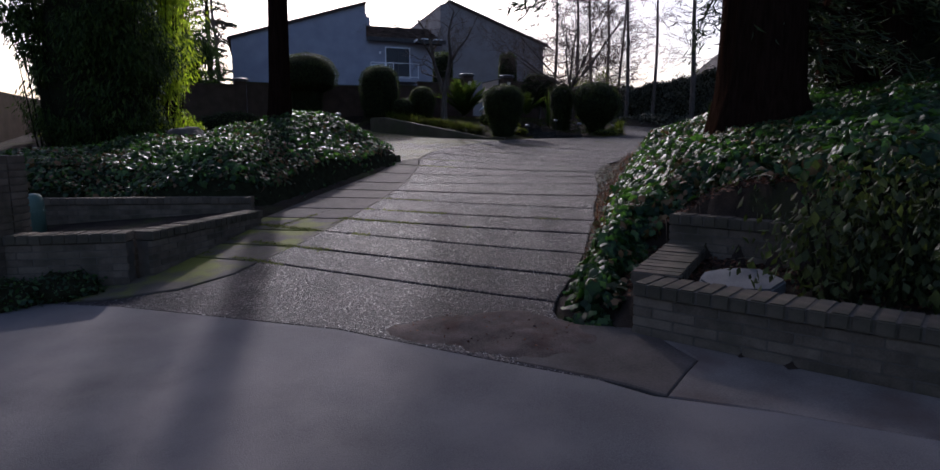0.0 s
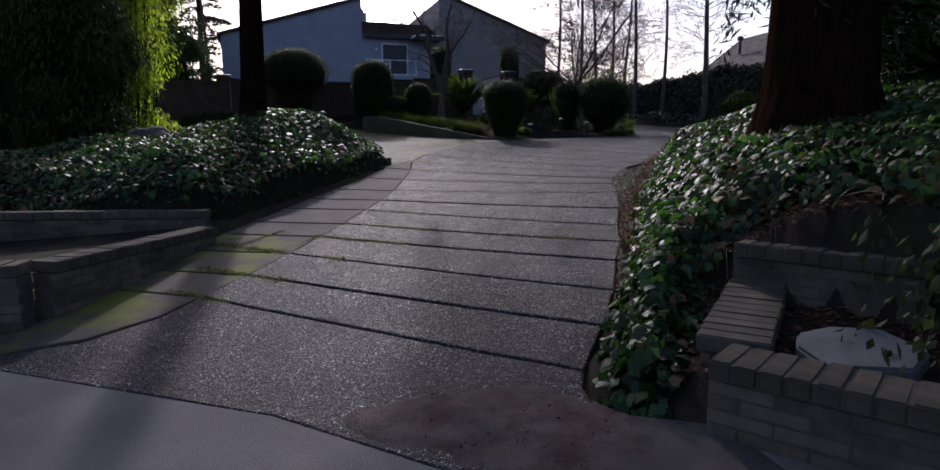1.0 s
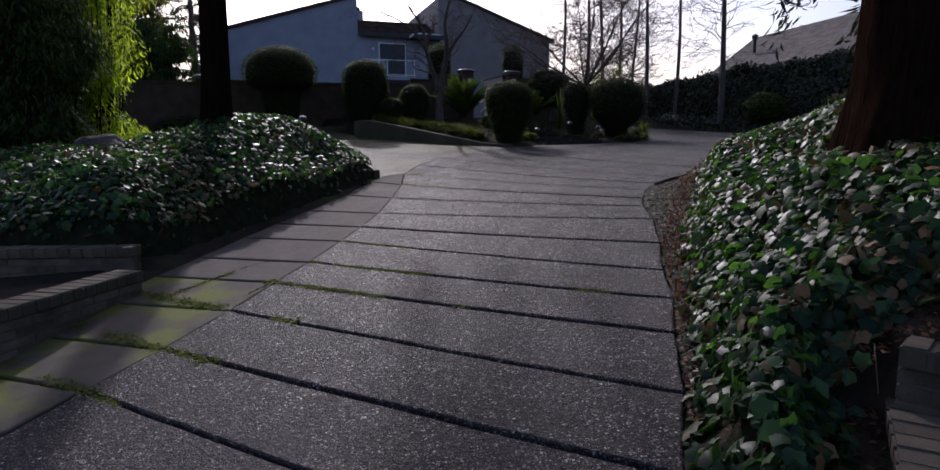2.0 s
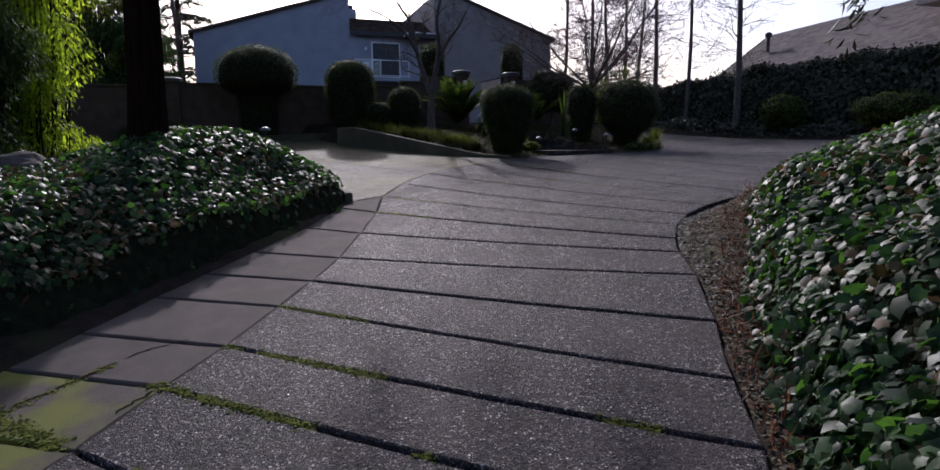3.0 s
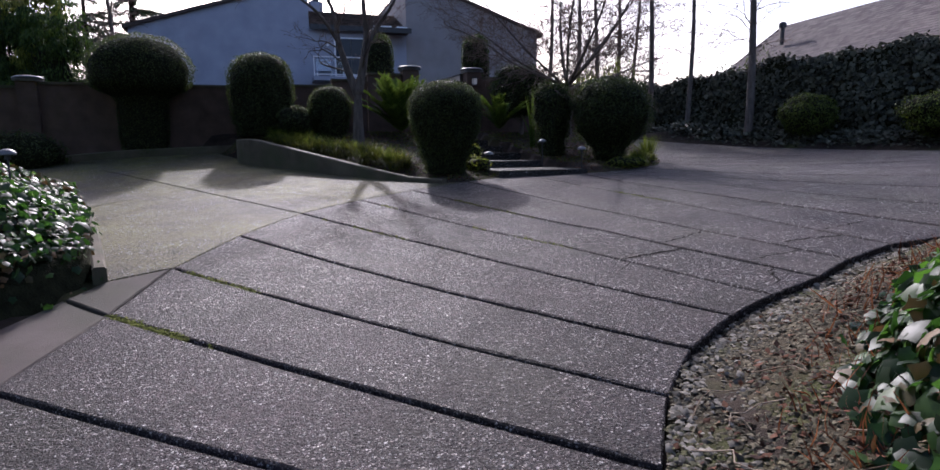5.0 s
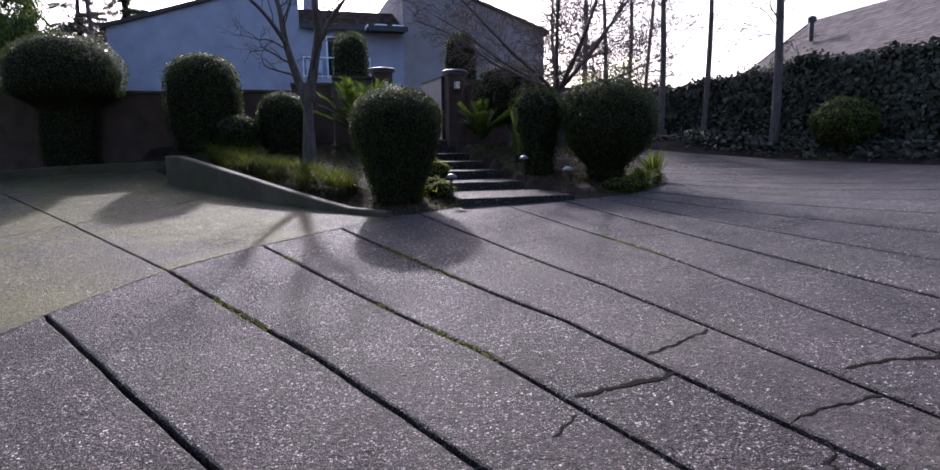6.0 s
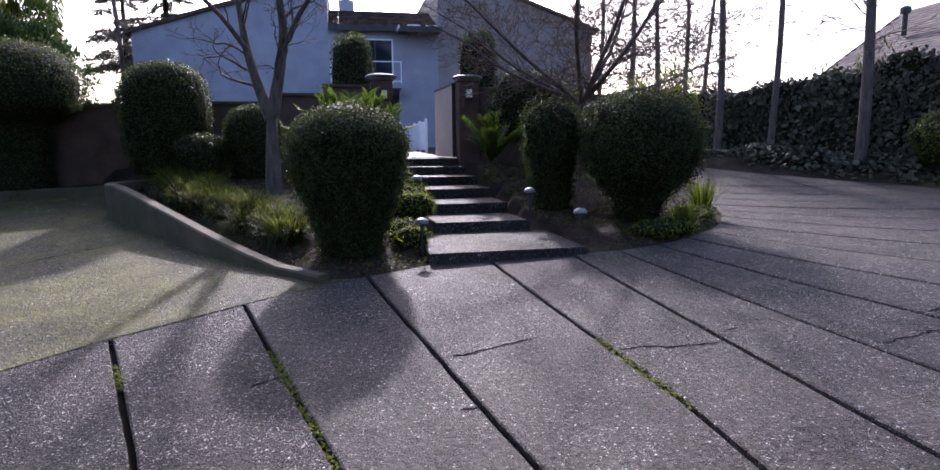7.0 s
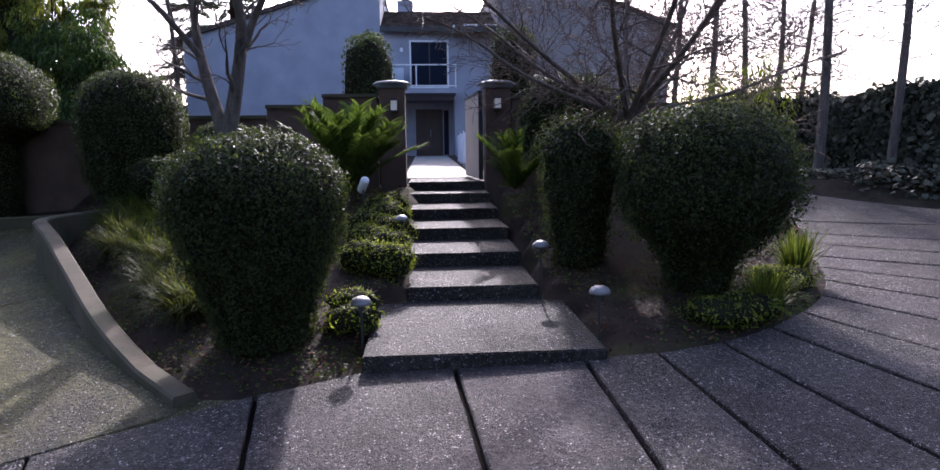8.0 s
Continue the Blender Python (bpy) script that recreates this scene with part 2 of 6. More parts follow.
M_FERN = material("fern_frond", (0.03, 0.052, 0.01), (0.1, 0.145, 0.032), 3, 20, 0.6, 0.1, 0.12, island=0.45, translucent=0.45, glow=(1.5, 1.5, 0.9))
M_NEEDLE = material("conifer_needles", (0.01, 0.02, 0.008), (0.045, 0.065, 0.022), 2, 20, 0.6, 0.1, 0.3, island=0.5, translucent=0.25)
M_PEBBLE = material("gravel_chip", (0.04, 0.036, 0.024), (0.15, 0.132, 0.09), 8, 60, 0.9, 0.3, 0.15, island=0.85, stain=(1.6, (0.1, 0.11, 0.045), 0.5, 0.8))
M_PALECHIP = material("pale_gravel_chip", (0.06, 0.056, 0.046), (0.21, 0.195, 0.165), 8, 60, 0.85, 0.3, 0.2, island=0.85)
M_SUBGRAVEL = material("gravel_bed", (0.03, 0.025, 0.016), (0.085, 0.07, 0.045), 9, 110, 0.95, 0.9, 0.1, bump_dist=0.02, stain=(1.3, (0.07, 0.085, 0.025), 0.5, 0.75))
M_LITTER = material("dead_leaf", (0.035, 0.015, 0.009), (0.15, 0.066, 0.036), 6, 40, 0.8, 0.2, 0.2, island=0.7, translucent=0.15)
M_RUST = material("rusty_stem", (0.07, 0.022, 0.01), (0.26, 0.1, 0.04), 6, 40, 0.8, 0.2, 0.2, island=0.7, translucent=0.3)
M_STRAW = material("dry_runner", (0.12, 0.08, 0.05), (0.34, 0.27, 0.2), 6, 40, 0.8, 0.2, 0.2, island=0.5)
M_ROCK = material("grey_boulder", (0.035, 0.03, 0.027), (0.12, 0.105, 0.09), 3, 30, 0.9, 0.9, 0.2, bump_dist=0.04)
M_STONE = material("pale_flagstone", (0.2, 0.19, 0.17), (0.34, 0.325, 0.29), 3, 40, 0.8, 0.4, 0.3)
M_FLAG = material("grey_flagstone", (0.09, 0.09, 0.09), (0.19, 0.19, 0.192), 3, 40, 0.8, 0.4, 0.3)
M_GUTTER = material("gutter_concrete", (0.1, 0.085, 0.076), (0.21, 0.178, 0.158), 2.5, 80, 0.9, 0.5, 0.15, stain=(1.7, (0.1, 0.07, 0.058), 0.5, 0.75))
M_GREENBOX = material("green_utility_paint", (0.05, 0.1, 0.08), (0.09, 0.15, 0.12), 4, 50, 0.55, 0.1)


def glass(name, tint, spec=0.22, clear=0.0):
    m = bpy.data.materials.new(name)
    m.use_nodes = True
    p = m.node_tree.nodes["Principled BSDF"]
    p.inputs["Base Color"].default_value = (*tint, 1)
    p.inputs["Roughness"].default_value = 0.04
    p.inputs["Specular IOR Level"].default_value = spec
    p.inputs["Transmission Weight"].default_value = clear
    return m


M_GLASS = glass("dark_window_glass", (0.012, 0.016, 0.03))
M_CLEAR = glass("clear_rail_glass", (0.9, 0.93, 0.95), 0.4, 1.0)
M_LAMPGLASS = material("frosted_lantern_glass", (0.4, 0.41, 0.41), (0.5, 0.51, 0.5), 4, 30, 0.3, 0.05)
M_LAMPGLASS.node_tree.nodes["Principled BSDF"].inputs["Emission Color"].default_value = (1, 0.95, 0.85, 1)
M_LAMPGLASS.node_tree.nodes["Principled BSDF"].inputs["Emission Strength"].default_value = 0.04


# ---- mesh helpers ----
def link(name, me, mat, parent=None, label="", smooth=False):
    if mat:
        me.materials.append(mat)
    if smooth:
        me.polygons.foreach_set("use_smooth", [True] * len(me.polygons))
    ob = new(name, me)
    if parent:
        ob.parent = parent
    if label:
        ob["label"] = label
    return ob


def part(name, bm, mat, parent=None, label="", smooth=False):
    me = bpy.data.meshes.new(name)
    bmesh.ops.recalc_face_normals(bm, faces=bm.faces)
    bm.to_mesh(me)
    bm.free()
    return link(name, me, mat, parent, label, smooth)


def thing(name, loc, label, category, group="", rz=0.0):
    e = new(name)
    e.empty_display_size = 0.2
    e.location = loc
    e.rotation_euler[2] = rz
    return tagged(e, label, category, group)


def soup(name, V, F, mat, parent=None, label="", smooth=False):
    """A mesh from arrays of vertices and of faces that all have the same number of corners."""
    me = bpy.data.meshes.new(name)
    k = F.shape[1]
    me.vertices.add(len(V))
    me.vertices.foreach_set("co", np.ascontiguousarray(V, dtype=np.float32).ravel())
    me.loops.add(F.size)
    me.loops.foreach_set("vertex_index", np.ascontiguousarray(F, dtype=np.int32).ravel())
    me.polygons.add(len(F))
    me.polygons.foreach_set("loop_start", np.arange(0, F.size, k, dtype=np.int32))
    me.update(calc_edges=True)
    return link(name, me, mat, parent, label, smooth)


def box(bm, x0, x1, y0, y1, z0, z1, bevel=0.0, m=None):
    r = bmesh.ops.create_cube(bm, size=1)
    vs = r["verts"]
    for v in vs:
        v.co = Vector(((x0 + x1) / 2 + v.co.x * (x1 - x0), (y0 + y1) / 2 + v.co.y * (y1 - y0), (z0 + z1) / 2 + v.co.z * (z1 - z0)))
    if bevel:
        es = list({e for v in vs for e in v.link_edges})
        vs = bmesh.ops.bevel(bm, geom=es, offset=bevel, segments=2, affect='EDGES')["verts"]
    if m is not None:
        bmesh.ops.transform(bm, matrix=m, verts=[v for v in vs if v.is_valid])
    return bm


def boxpart(name, dims, mat, parent=None, label="", bevel=0.01, m=None):
    return part(name, box(bmesh.new(), *dims, bevel, m), mat, parent, label)


def lathe(bm, profile, seg=16, m=None):
    """Turns a profile of (radius, height) about z."""
    rings = []
    for r, z in profile:
        rings.append([bm.verts.new((r * math.cos(2 * math.pi * k / seg), r * math.sin(2 * math.pi * k / seg), z)) for k in range(seg)])
    for a, b in zip(rings, rings[1:]):
        for k in range(seg):
            bm.faces.new((a[k], a[(k + 1) % seg], b[(k + 1) % seg], b[k]))
    bm.faces.new(rings[0][::-1])
    bm.faces.new(rings[-1])
    if m is not None:
        bmesh.ops.transform(bm, matrix=m, verts=[v for ring in rings for v in ring])
    return bm


def tubes(paths, seg=6):
    """Tapered tubes along paths of (point, radius): arrays of vertices and quads."""
    V, F, n = [], [], 0
    ang = np.arange(seg) * 2 * np.pi / seg
    for path in paths:
        P = np.array([p for p, _ in path], float)
        R = np.array([r for _, r in path], float)
        T = np.gradient(P, axis=0)
        T /= np.linalg.norm(T, axis=1)[:, None] + 1e-9
        ref = np.where(np.abs(T[:, 2:3]) > 0.9, np.array([[1.0, 0, 0]]), np.array([[0, 0, 1.0]]))
        A = np.cross(T, ref)
        A /= np.linalg.norm(A, axis=1)[:, None] + 1e-9
        B = np.cross(T, A)
        ring = P[:, None] + R[:, None, None] * (np.cos(ang)[None, :, None] * A[:, None] + np.sin(ang)[None, :, None] * B[:, None])
        V.append(ring.reshape(-1, 3))
        m = len(P)
        i = np.arange(m - 1)[:, None] * seg + np.arange(seg)[None]
        j = np.arange(m - 1)[:, None] * seg + (np.arange(seg)[None] + 1) % seg
        F.append(np.stack([i, j, j + seg, i + seg], -1).reshape(-1, 4) + n)
        n += m * seg
    return np.concatenate(V), np.concatenate(F)


IVY_V = np.array([(0, -0.02, 0.02), (0.0, -0.36, -0.02), (0.3, -0.44, -0.07), (0.37, -0.18, -0.04), (0.5, 0.06, -0.1), (0.29, 0.27, -0.03), (0.0, 0.6, -0.13), (-0.29, 0.27, -0.03), (-0.5, 0.06, -0.1), (-0.37, -0.18, -0.04), (-0.3, -0.44, -0.07)])
IVY_F = np.array([(0, k, k + 1 if k < 10 else 1) for k in range(1, 11)])
OVAL_V = np.array([(0, -0.5, 0), (0.3, 0, -0.08), (0, 0.5, 0), (-0.3, 0, -0.08), (0, 0, 0.04)])
LEAF_V = np.array([(0, -0.5, 0), (0.3, 0, -0.07), (0, 0.5, 0), (-0.3, 0, -0.07)])
LEAF_F = np.array([(0, 1, 2), (0, 2, 3)])
OVAL_F = np.array([(4, 0, 1), (4, 1, 2), (4, 2, 3), (4, 3, 0)])
BLADE_V = np.array([(-0.05, 0, 0), (0.05, 0, 0), (0.045, 0.4, 0.03), (-0.045, 0.4, 0.03), (0.0, 1.0, -0.12)])
BLADE_F = np.array([(0, 1, 2), (0, 2, 3), (3, 2, 4)])
rng = np.random.default_rng(7)


def leaves(name, P, N, size, mat, parent=None, label="", shape=(LEAF_V, LEAF_F), jitter=0.5, spread=0.35, along=None):
    """Many leaves at P that face N, each turned and tilted by chance; along: the way that their length points."""
    n = len(P)
    N = N / (np.linalg.norm(N, axis=1)[:, None] + 1e-9) + jitter * rng.normal(size=(n, 3))
    N /= np.linalg.norm(N, axis=1)[:, None]
    A = rng.normal(size=(n, 3)) if along is None else along + 0.35 * rng.normal(size=(n, 3))
    T = A - (A * N).sum(1)[:, None] * N
    T /= np.linalg.norm(T, axis=1)[:, None] + 1e-9
    S = np.cross(T, N)
    s = (size * (1 + spread * rng.normal(size=n)).clip(0.45, 1.9))[:, None, None]
    v, f = shape
    V = P[:, None] + s * (v[None, :, 0:1] * S[:, None] + v[None, :, 1:2] * T[:, None] + v[None, :, 2:3] * N[:, None])
    F = f[None] + (np.arange(n) * len(v))[:, None, None]
    return soup(name, V.reshape(-1, 3), F.reshape(-1, f.shape[1]), mat, parent, label)


# ---- the lie of the land ----
def gz(x, y):
    """The paved slope: steep by the street, easing towards the house."""
    x, y = np.clip(x, -9, 11.5) / 10, np.clip(y, 0, 31) / 10
    t = (1, x, y, y * y, x * y, x * x, y ** 3, x * y * y, x * x * y, x ** 3, y ** 4, x * y ** 3)
    return sum(c * v for c, v in zip(SLOPE, t)) - 0.04 * np.exp(-((10 * x - 2.4) ** 2 + (10 * y - 16.3) ** 2) / 5)


SLOPE = (-0.0246, 0.2752, 0.0267, 1.5103, 1.0151, 0.4969, -0.7754, -0.8575, -0.2351, 0.3187, 0.1292, 0.142)
TH = radians(18.5)
UX, UY = math.cos(TH), math.sin(TH)
HOUSE = Matrix.Translation((0.97, 27.83, 0)) @ Matrix.Rotation(TH, 4, 'Z')


def W(a, b):
    """From the house's own axes (a along its front, b into it) to the plan."""
    return 0.97 + a * UX - b * UY, 27.83 + a * UY + b * UX


def to_house(x, y):
    return (x - 0.97) * UX + (y - 27.83) * UY, -(x - 0.97) * UY + (y - 27.83) * UX


def sm(t):
    t = np.clip(t, 0, 1)
    return t * t * (3 - 2 * t)


def inside(poly, x, y):
    r = np.zeros(np.shape(x), bool)
    for (x0, y0), (x1, y1) in zip(poly, poly[1:] + poly[:1]):
        r ^= ((y0 > y) != (y1 > y)) & (x < (x1 - x0) * (y - y0) / (y1 - y0 + 1e-12) + x0)
    return r


def edge_dist(poly, x, y, closed=True):
    d = np.full(np.shape(x), 1e9)
    for (x0, y0), (x1, y1) in zip(poly, poly[1:] + poly[:1] if closed else poly[1:]):
        dx, dy = x1 - x0, y1 - y0
        t = np.clip(((x - x0) * dx + (y - y0) * dy) / (dx * dx + dy * dy + 1e-12), 0, 1)
        d = np.minimum(d, np.hypot(x - x0 - t * dx, y - y0 - t * dy))
    return d


# joints of the drive: from its outer side to its inner side
JOINTS = [(-2.46, 7.2, 0.82, 5.3), (-2.22, 7.8, 1.1, 5.98), (-1.99, 8.52, 1.36, 6.7), (-1.8, 9.2, 1.57, 7.5), (-1.61, 9.8, 1.77, 8.12),
          (-1.43, 10.58, 1.91, 8.81), (-1.29, 11.22, 2.14, 9.66), (-1.16, 11.95, 2.37, 10.68), (-1.1, 13.0, 2.46, 11.4), (-1.06, 14.17, 2.6, 11.9),
          (-1.13, 15.4, 2.81, 12.48), (-0.93, 16.65, 3.12, 13.0), (-0.52, 17.85, 3.55, 13.45), (0.13, 18.8, 3.98, 13.77), (0.85, 19.66, 4.48, 14.07)]
JOINTS += [(1.76, 20.62, 4.94, 14.44), (3.03, 21.35, 5.5, 14.75), (4.0, 21.7, 6.38, 14.88), (4.57, 21.92, 7.42, 15.0), (5.1, 22.25, 8.66, 15.4),
           (5.56, 22.7, 9.9, 16.05), (5.93, 23.2, 11.7, 16.3), (6.28, 23.82, 13.4, 17.1), (6.49, 24.45, 14.6, 18.6), (6.6, 25.07, 15.6, 21.0),
           (6.65, 25.69, 14.5, 23.56), (6.83, 26.44, 13.35, 24.8), (6.95, 27.1, 12.0, 26.5), (6.98, 27.95, 11.0, 27.95)]
# where a joint bends on its way
BENDS = {12: (1.6, 15.74), 13: (2.75, 15.68), 14: (3.32, 16.22), 15: (3.8, 16.93), 16: (4.47, 17.95)}


def joint_run(k, first=None):
    j = JOINTS[k]
    return [first or (j[0], j[1])] + ([BENDS[k]] if k in BENDS else []) + [(j[2], j[3])]


STREET = [(-60.0, 31.0), (-12, 9.3), (-4.83, 6.17), (-3.4, 5.83), (-1.09, 4.97), (0.1, 4.26), (0.88, 3.81), (1.16, 3.56), (1.8, 3.27), (2.6, 2.8), (12, -1.7), (60, -24)]
BED_EDGE = [(-3.3, 9.4), (-3.17, 9.65), (-2.68, 11.23), (-1.95, 13.25), (-1.6, 15.05), (-2.1, 15.85), (-2.61, 16.66), (-4.03, 18.53), (-6.2, 20.95), (-9.3, 23.7)]
CURB = [(-4.75, 25.3), (-4.1, 24.6), (-3.5, 23.9), (-2.4, 22.95), (-1.2, 22.12), (0.0, 21.3), (1.42, 20.5)]
FAR_EDGE = [(8.0, 30.0), (9.9, 29.0), (11.3, 27.5), (12.8, 25.4), (15.4, 22.6)]
PAVED = ([(-4.83, 6.17), (-3.72, 6.8)] + BED_EDGE + [(-9.6, 24.1)] + CURB + [(1.76, 20.62), (2.33, 21.12)] + [(j[0], j[1]) for j in JOINTS[16:]] + [(7.0, 30.6)] + FAR_EDGE
         + [(j[2], j[3]) for j in JOINTS[24::-1]] + [(0.75, 5.12), (0.93, 3.78), (0.1, 4.26), (-1.09, 4.97), (-3.4, 5.83)])
STREET_AREA = STREET + [(60, -120), (-60, -120)]


def soil(x, y):
    """The height of the unpaved ground; under the pavings and the street it lies a little below them."""
    x, y = np.asarray(x, float), np.asarray(y, float)
    g = gz(x, y)
    paved, street = inside(PAVED, x, y), inside(STREET_AREA, x, y)
    d = edge_dist(PAVED, x, y)
    bank = np.where(x < 3, (0.82 * sm(d / 1.7) + 0.35 * sm((d - 1) / 3)) * (1 - 0.52 * sm((-3.5 - x) / 2.0)), 0.75 * sm(d / 3.0) + 0.26 * sm(d / 0.8) - 0.06)
    bank = np.where((x > 6.5) & (y > 15), 0.3 * sm(d / 1.0), bank)
    planter = (x < -3.0) & (y < 9.55)
    bank = np.where(planter, np.where(y > 7.0, 0.12, 0.1), bank)
    bank = np.where((x < -3.0) & (y >= 9.55), np.minimum(bank, 0.12 + 1.05 * sm((y - 9.5) / 2.6)), bank)
    back = np.interp(x, [2.1, 3.6, 9, 30], [6.1, 4.6, 2.2, -8])
    front = np.interp(x, [0.7, 1.3, 3.0, 6.4, 30], [5.1, 4.62, 3.14, 1.25, -11.5])
    bank = np.where((x > 1.3) & (x < 30) & (y < back + 0.05), 0.17, bank)
    bank = np.where((x > 0.72) & (x < 30) & (y < front + 0.12), -0.06, bank)
    z = g + bank
    a, b = to_house(x, y)
    mid = (b > -7.5) & (b < 0.4) & (x < 7.1) & (x > -5.2) & (y > 20)
    target = np.maximum(2.04 + 1.0 * np.clip((b + 6.8) / 6.3, 0, 1), g + 0.05)
    z = np.where(mid, g + (target - g) * sm(d / 0.7), z)
    stair = np.interp(b, [-6.9, -6.7, -5.1, -4.0, -2.9, -1.8, -0.7, 0.2, 2], [1.8, 1.9, 2.0, 2.15, 2.3, 2.47, 2.65, 2.8, 2.85])
    z = np.where(mid & (a > np.where(b < -5.2, -0.82, -0.56)) & (a < np.where(b < -5.2, 1.12, 0.9)), np.minimum(z, stair), z)
    z = np.where((b > 0.3) & (b < 60), 3.02 + 0.4 * np.clip((b - 2) / 14, 0, 1), z)
    z = np.where(paved, g - 0.09, z)
    z = np.where(street, g - 0.07, z)
    return z


def sheet(name, xs, ys, height, mat):
    X, Y = np.meshgrid(xs, ys)
    V = np.stack([X.ravel(), Y.ravel(), height(X.ravel(), Y.ravel())], -1)
    w = len(xs)
    i = (np.arange(len(ys) - 1)[:, None] * w + np.arange(w - 1)[None]).ravel()
    return soup(name, V, np.stack([i, i + 1, i + w + 1, i + w], -1), mat, smooth=True)


far = np.array([1.0, 3, 7, 15, 30, 60, 120, 300, 700, 1800])
xs = np.concatenate([-16 - far[::-1], np.arange(-16, 20.01, 0.22), 20 + far])
ys = np.concatenate([-4 - far[::-1], np.arange(-4, 36.01, 0.22), 36 + far])
ground = tagged(sheet("ground", xs, ys, soil, M_SOIL), "dark garden soil with mulch and moss between the plantings", "ground", kind="structure")


def road_mesh():
    bm = bmesh.new()
    edge = [Vector((x, y, 0)) for x, y in STREET]
    line = []
    for p, q in zip(edge, edge[1:]):
        k = max(1, int((q - p).length / 1.5))
        line += [p.lerp(q, i / k) for i in range(k)]
    line.append(edge[-1])
    rows = []
    for k, off in enumerate((0, 0.3, 0.8, 1.6, 3, 5, 8, 10)):
        rows.append([bm.verts.new((p.x - 0.43 * off, p.y - 0.9 * off, float(gz(p.x - 0.43 * off, p.y - 0.9 * off)) + 0.004)) for p in line])
    for r0, r1 in zip(rows, rows[1:]):
        for i in range(len(line) - 1):
            bm.faces.new((r0[i], r0[i + 1], r1[i + 1], r1[i]))
    return bm


road = tagged(part("road", road_mesh(), M_ASPHALT, smooth=True), "worn dark grey asphalt street below the drive", "road", kind="structure")


# ---- pavings ----
def slab(poly, mat, parent, name="slab", gap=0.02, lift=0.0, thick=0.085, step=0.17):
    """One cast slab on the slope: rounded edges, sides that go down into the joint."""
    pts = []
    for (x0, y0), (x1, y1) in zip(poly, poly[1:] + poly[:1]):
        k = max(1, int(math.hypot(x1 - x0, y1 - y0) / step))
        pts += [(x0 + (x1 - x0) * i / k, y0 + (y1 - y0) * i / k) for i in range(k)]
    bm = bmesh.new()
    face = bm.faces.new([bm.verts.new((x, y, 0)) for x, y in pts])
    if face.normal.z < 0 or sum(p[0] * q[1] - p[1] * q[0] for p, q in zip(pts, pts[1:] + pts[:1])) < 0:
        bmesh.ops.reverse_faces(bm, faces=[face])
    bm.normal_update()
    ring = bmesh.ops.inset_region(bm, faces=[face], thickness=gap, use_boundary=True)["faces"]
    bmesh.ops.delete(bm, geom=ring, context='FACES')
    face = bm.faces[:][0]
    rim = bmesh.ops.inset_region(bm, faces=[face], thickness=0.012, use_boundary=True)["faces"]
    top = set(face.verts)
    bm.verts.ensure_lookup_table()
    for v in bm.verts:
        v.co.x += 0.007 * noise.noise(Vector((v.co.x * 9, v.co.y * 9, 3))) + 0.006 * noise.noise(Vector((v.co.x * 2, v.co.y * 2, 5)))
        v.co.y += 0.007 * noise.noise(Vector((v.co.x * 9, v.co.y * 9, 8))) + 0.006 * noise.noise(Vector((v.co.x * 2, v.co.y * 2, 1)))
        v.co.z = float(gz(v.co.x, v.co.y)) + lift - (0 if v in top else 0.009)
    border = [e for e in bm.edges if e.is_boundary]
    side = bmesh.ops.extrude_edge_only(bm, edges=border)["geom"]
    for v in side:
        if isinstance(v, bmesh.types.BMVert):
            v.co.z -= thick
    bmesh.ops.triangulate(bm, faces=[f for f in bm.faces if len(f.verts) > 4])
    return part(name, bm, mat, parent)


def close_up(j, by=0.016):
    """The outer end of a joint, pushed outwards so that the slab all but touches its neighbour."""
    L = math.hypot(j[2] - j[0], j[3] - j[1])
    return j[0] - (j[2] - j[0]) / L * by, j[1] - (j[3] - j[1]) / L * by


drive = thing("driveway", (0, 0, 0), "exposed-aggregate concrete driveway with dark open joints and moss", "driveway")
drive["kind"] = "structure"
for k, (p, q) in enumerate(zip(JOINTS, JOINTS[1:])):
    slab(joint_run(k, close_up(p)) + joint_run(k + 1, close_up(q))[::-1] + ([(2.33, 21.12)] if k == 15 else []), M_AGG if k < 14 else M_WORNSHEEN, drive, lift=0.002 * math.sin(k * 2.3))
last = JOINTS[-1]
slab([(last[0], last[1]), (last[2], last[3])] + FAR_EDGE[1::-1] + [(7.0, 30.6)], M_WORNSHEEN, drive)
# dark weathered boards and dirt left in the joints
def joint_board(p0, p1, w=0.12, drop=0.045):
    d = Vector((p1[0] - p0[0], p1[1] - p0[1], 0))
    n = Vector((-d.y, d.x, 0)).normalized() * (w / 2)
    bm = bmesh.new()
    rows, k = [], max(2, int(d.length / 0.4))
    for i in range(k + 1):
        x, y = p0[0] + d.x * i / k, p0[1] + d.y * i / k
        z = float(gz(x, y)) - drop + 0.003 * noise.noise(Vector((x * 5, y * 5, 0)))
        rows.append([bm.verts.new((x + n.x * o, y + n.y * o, z + h)) for o, h in ((-1, -0.07), (-1, 0), (1, 0), (1, -0.07))])
    for r0, r1 in zip(rows, rows[1:]):
        for i in range(3):
            bm.faces.new((r0[i], r0[i + 1], r1[i + 1], r1[i]))
    part("joint_board", bm, M_JOINT, drive)


for k, j in enumerate(JOINTS):
    run = joint_run(k)
    for p, q in zip(run, run[1:]):
        joint_board(p, q, drop=0.042 + 0.006 * (k % 3))
# apron to the street
slab([(-2.46, 7.2), (-2.62, 6.7), (-3.02, 6.27), (-3.72, 6.05), (-4.8, 6.16), (-3.4, 5.84), (-1.09, 4.98), (0.1, 4.27), (0.93, 3.78), (0.77, 5.12), (0.82, 5.3)], M_AGG, drive, gap=0.007)
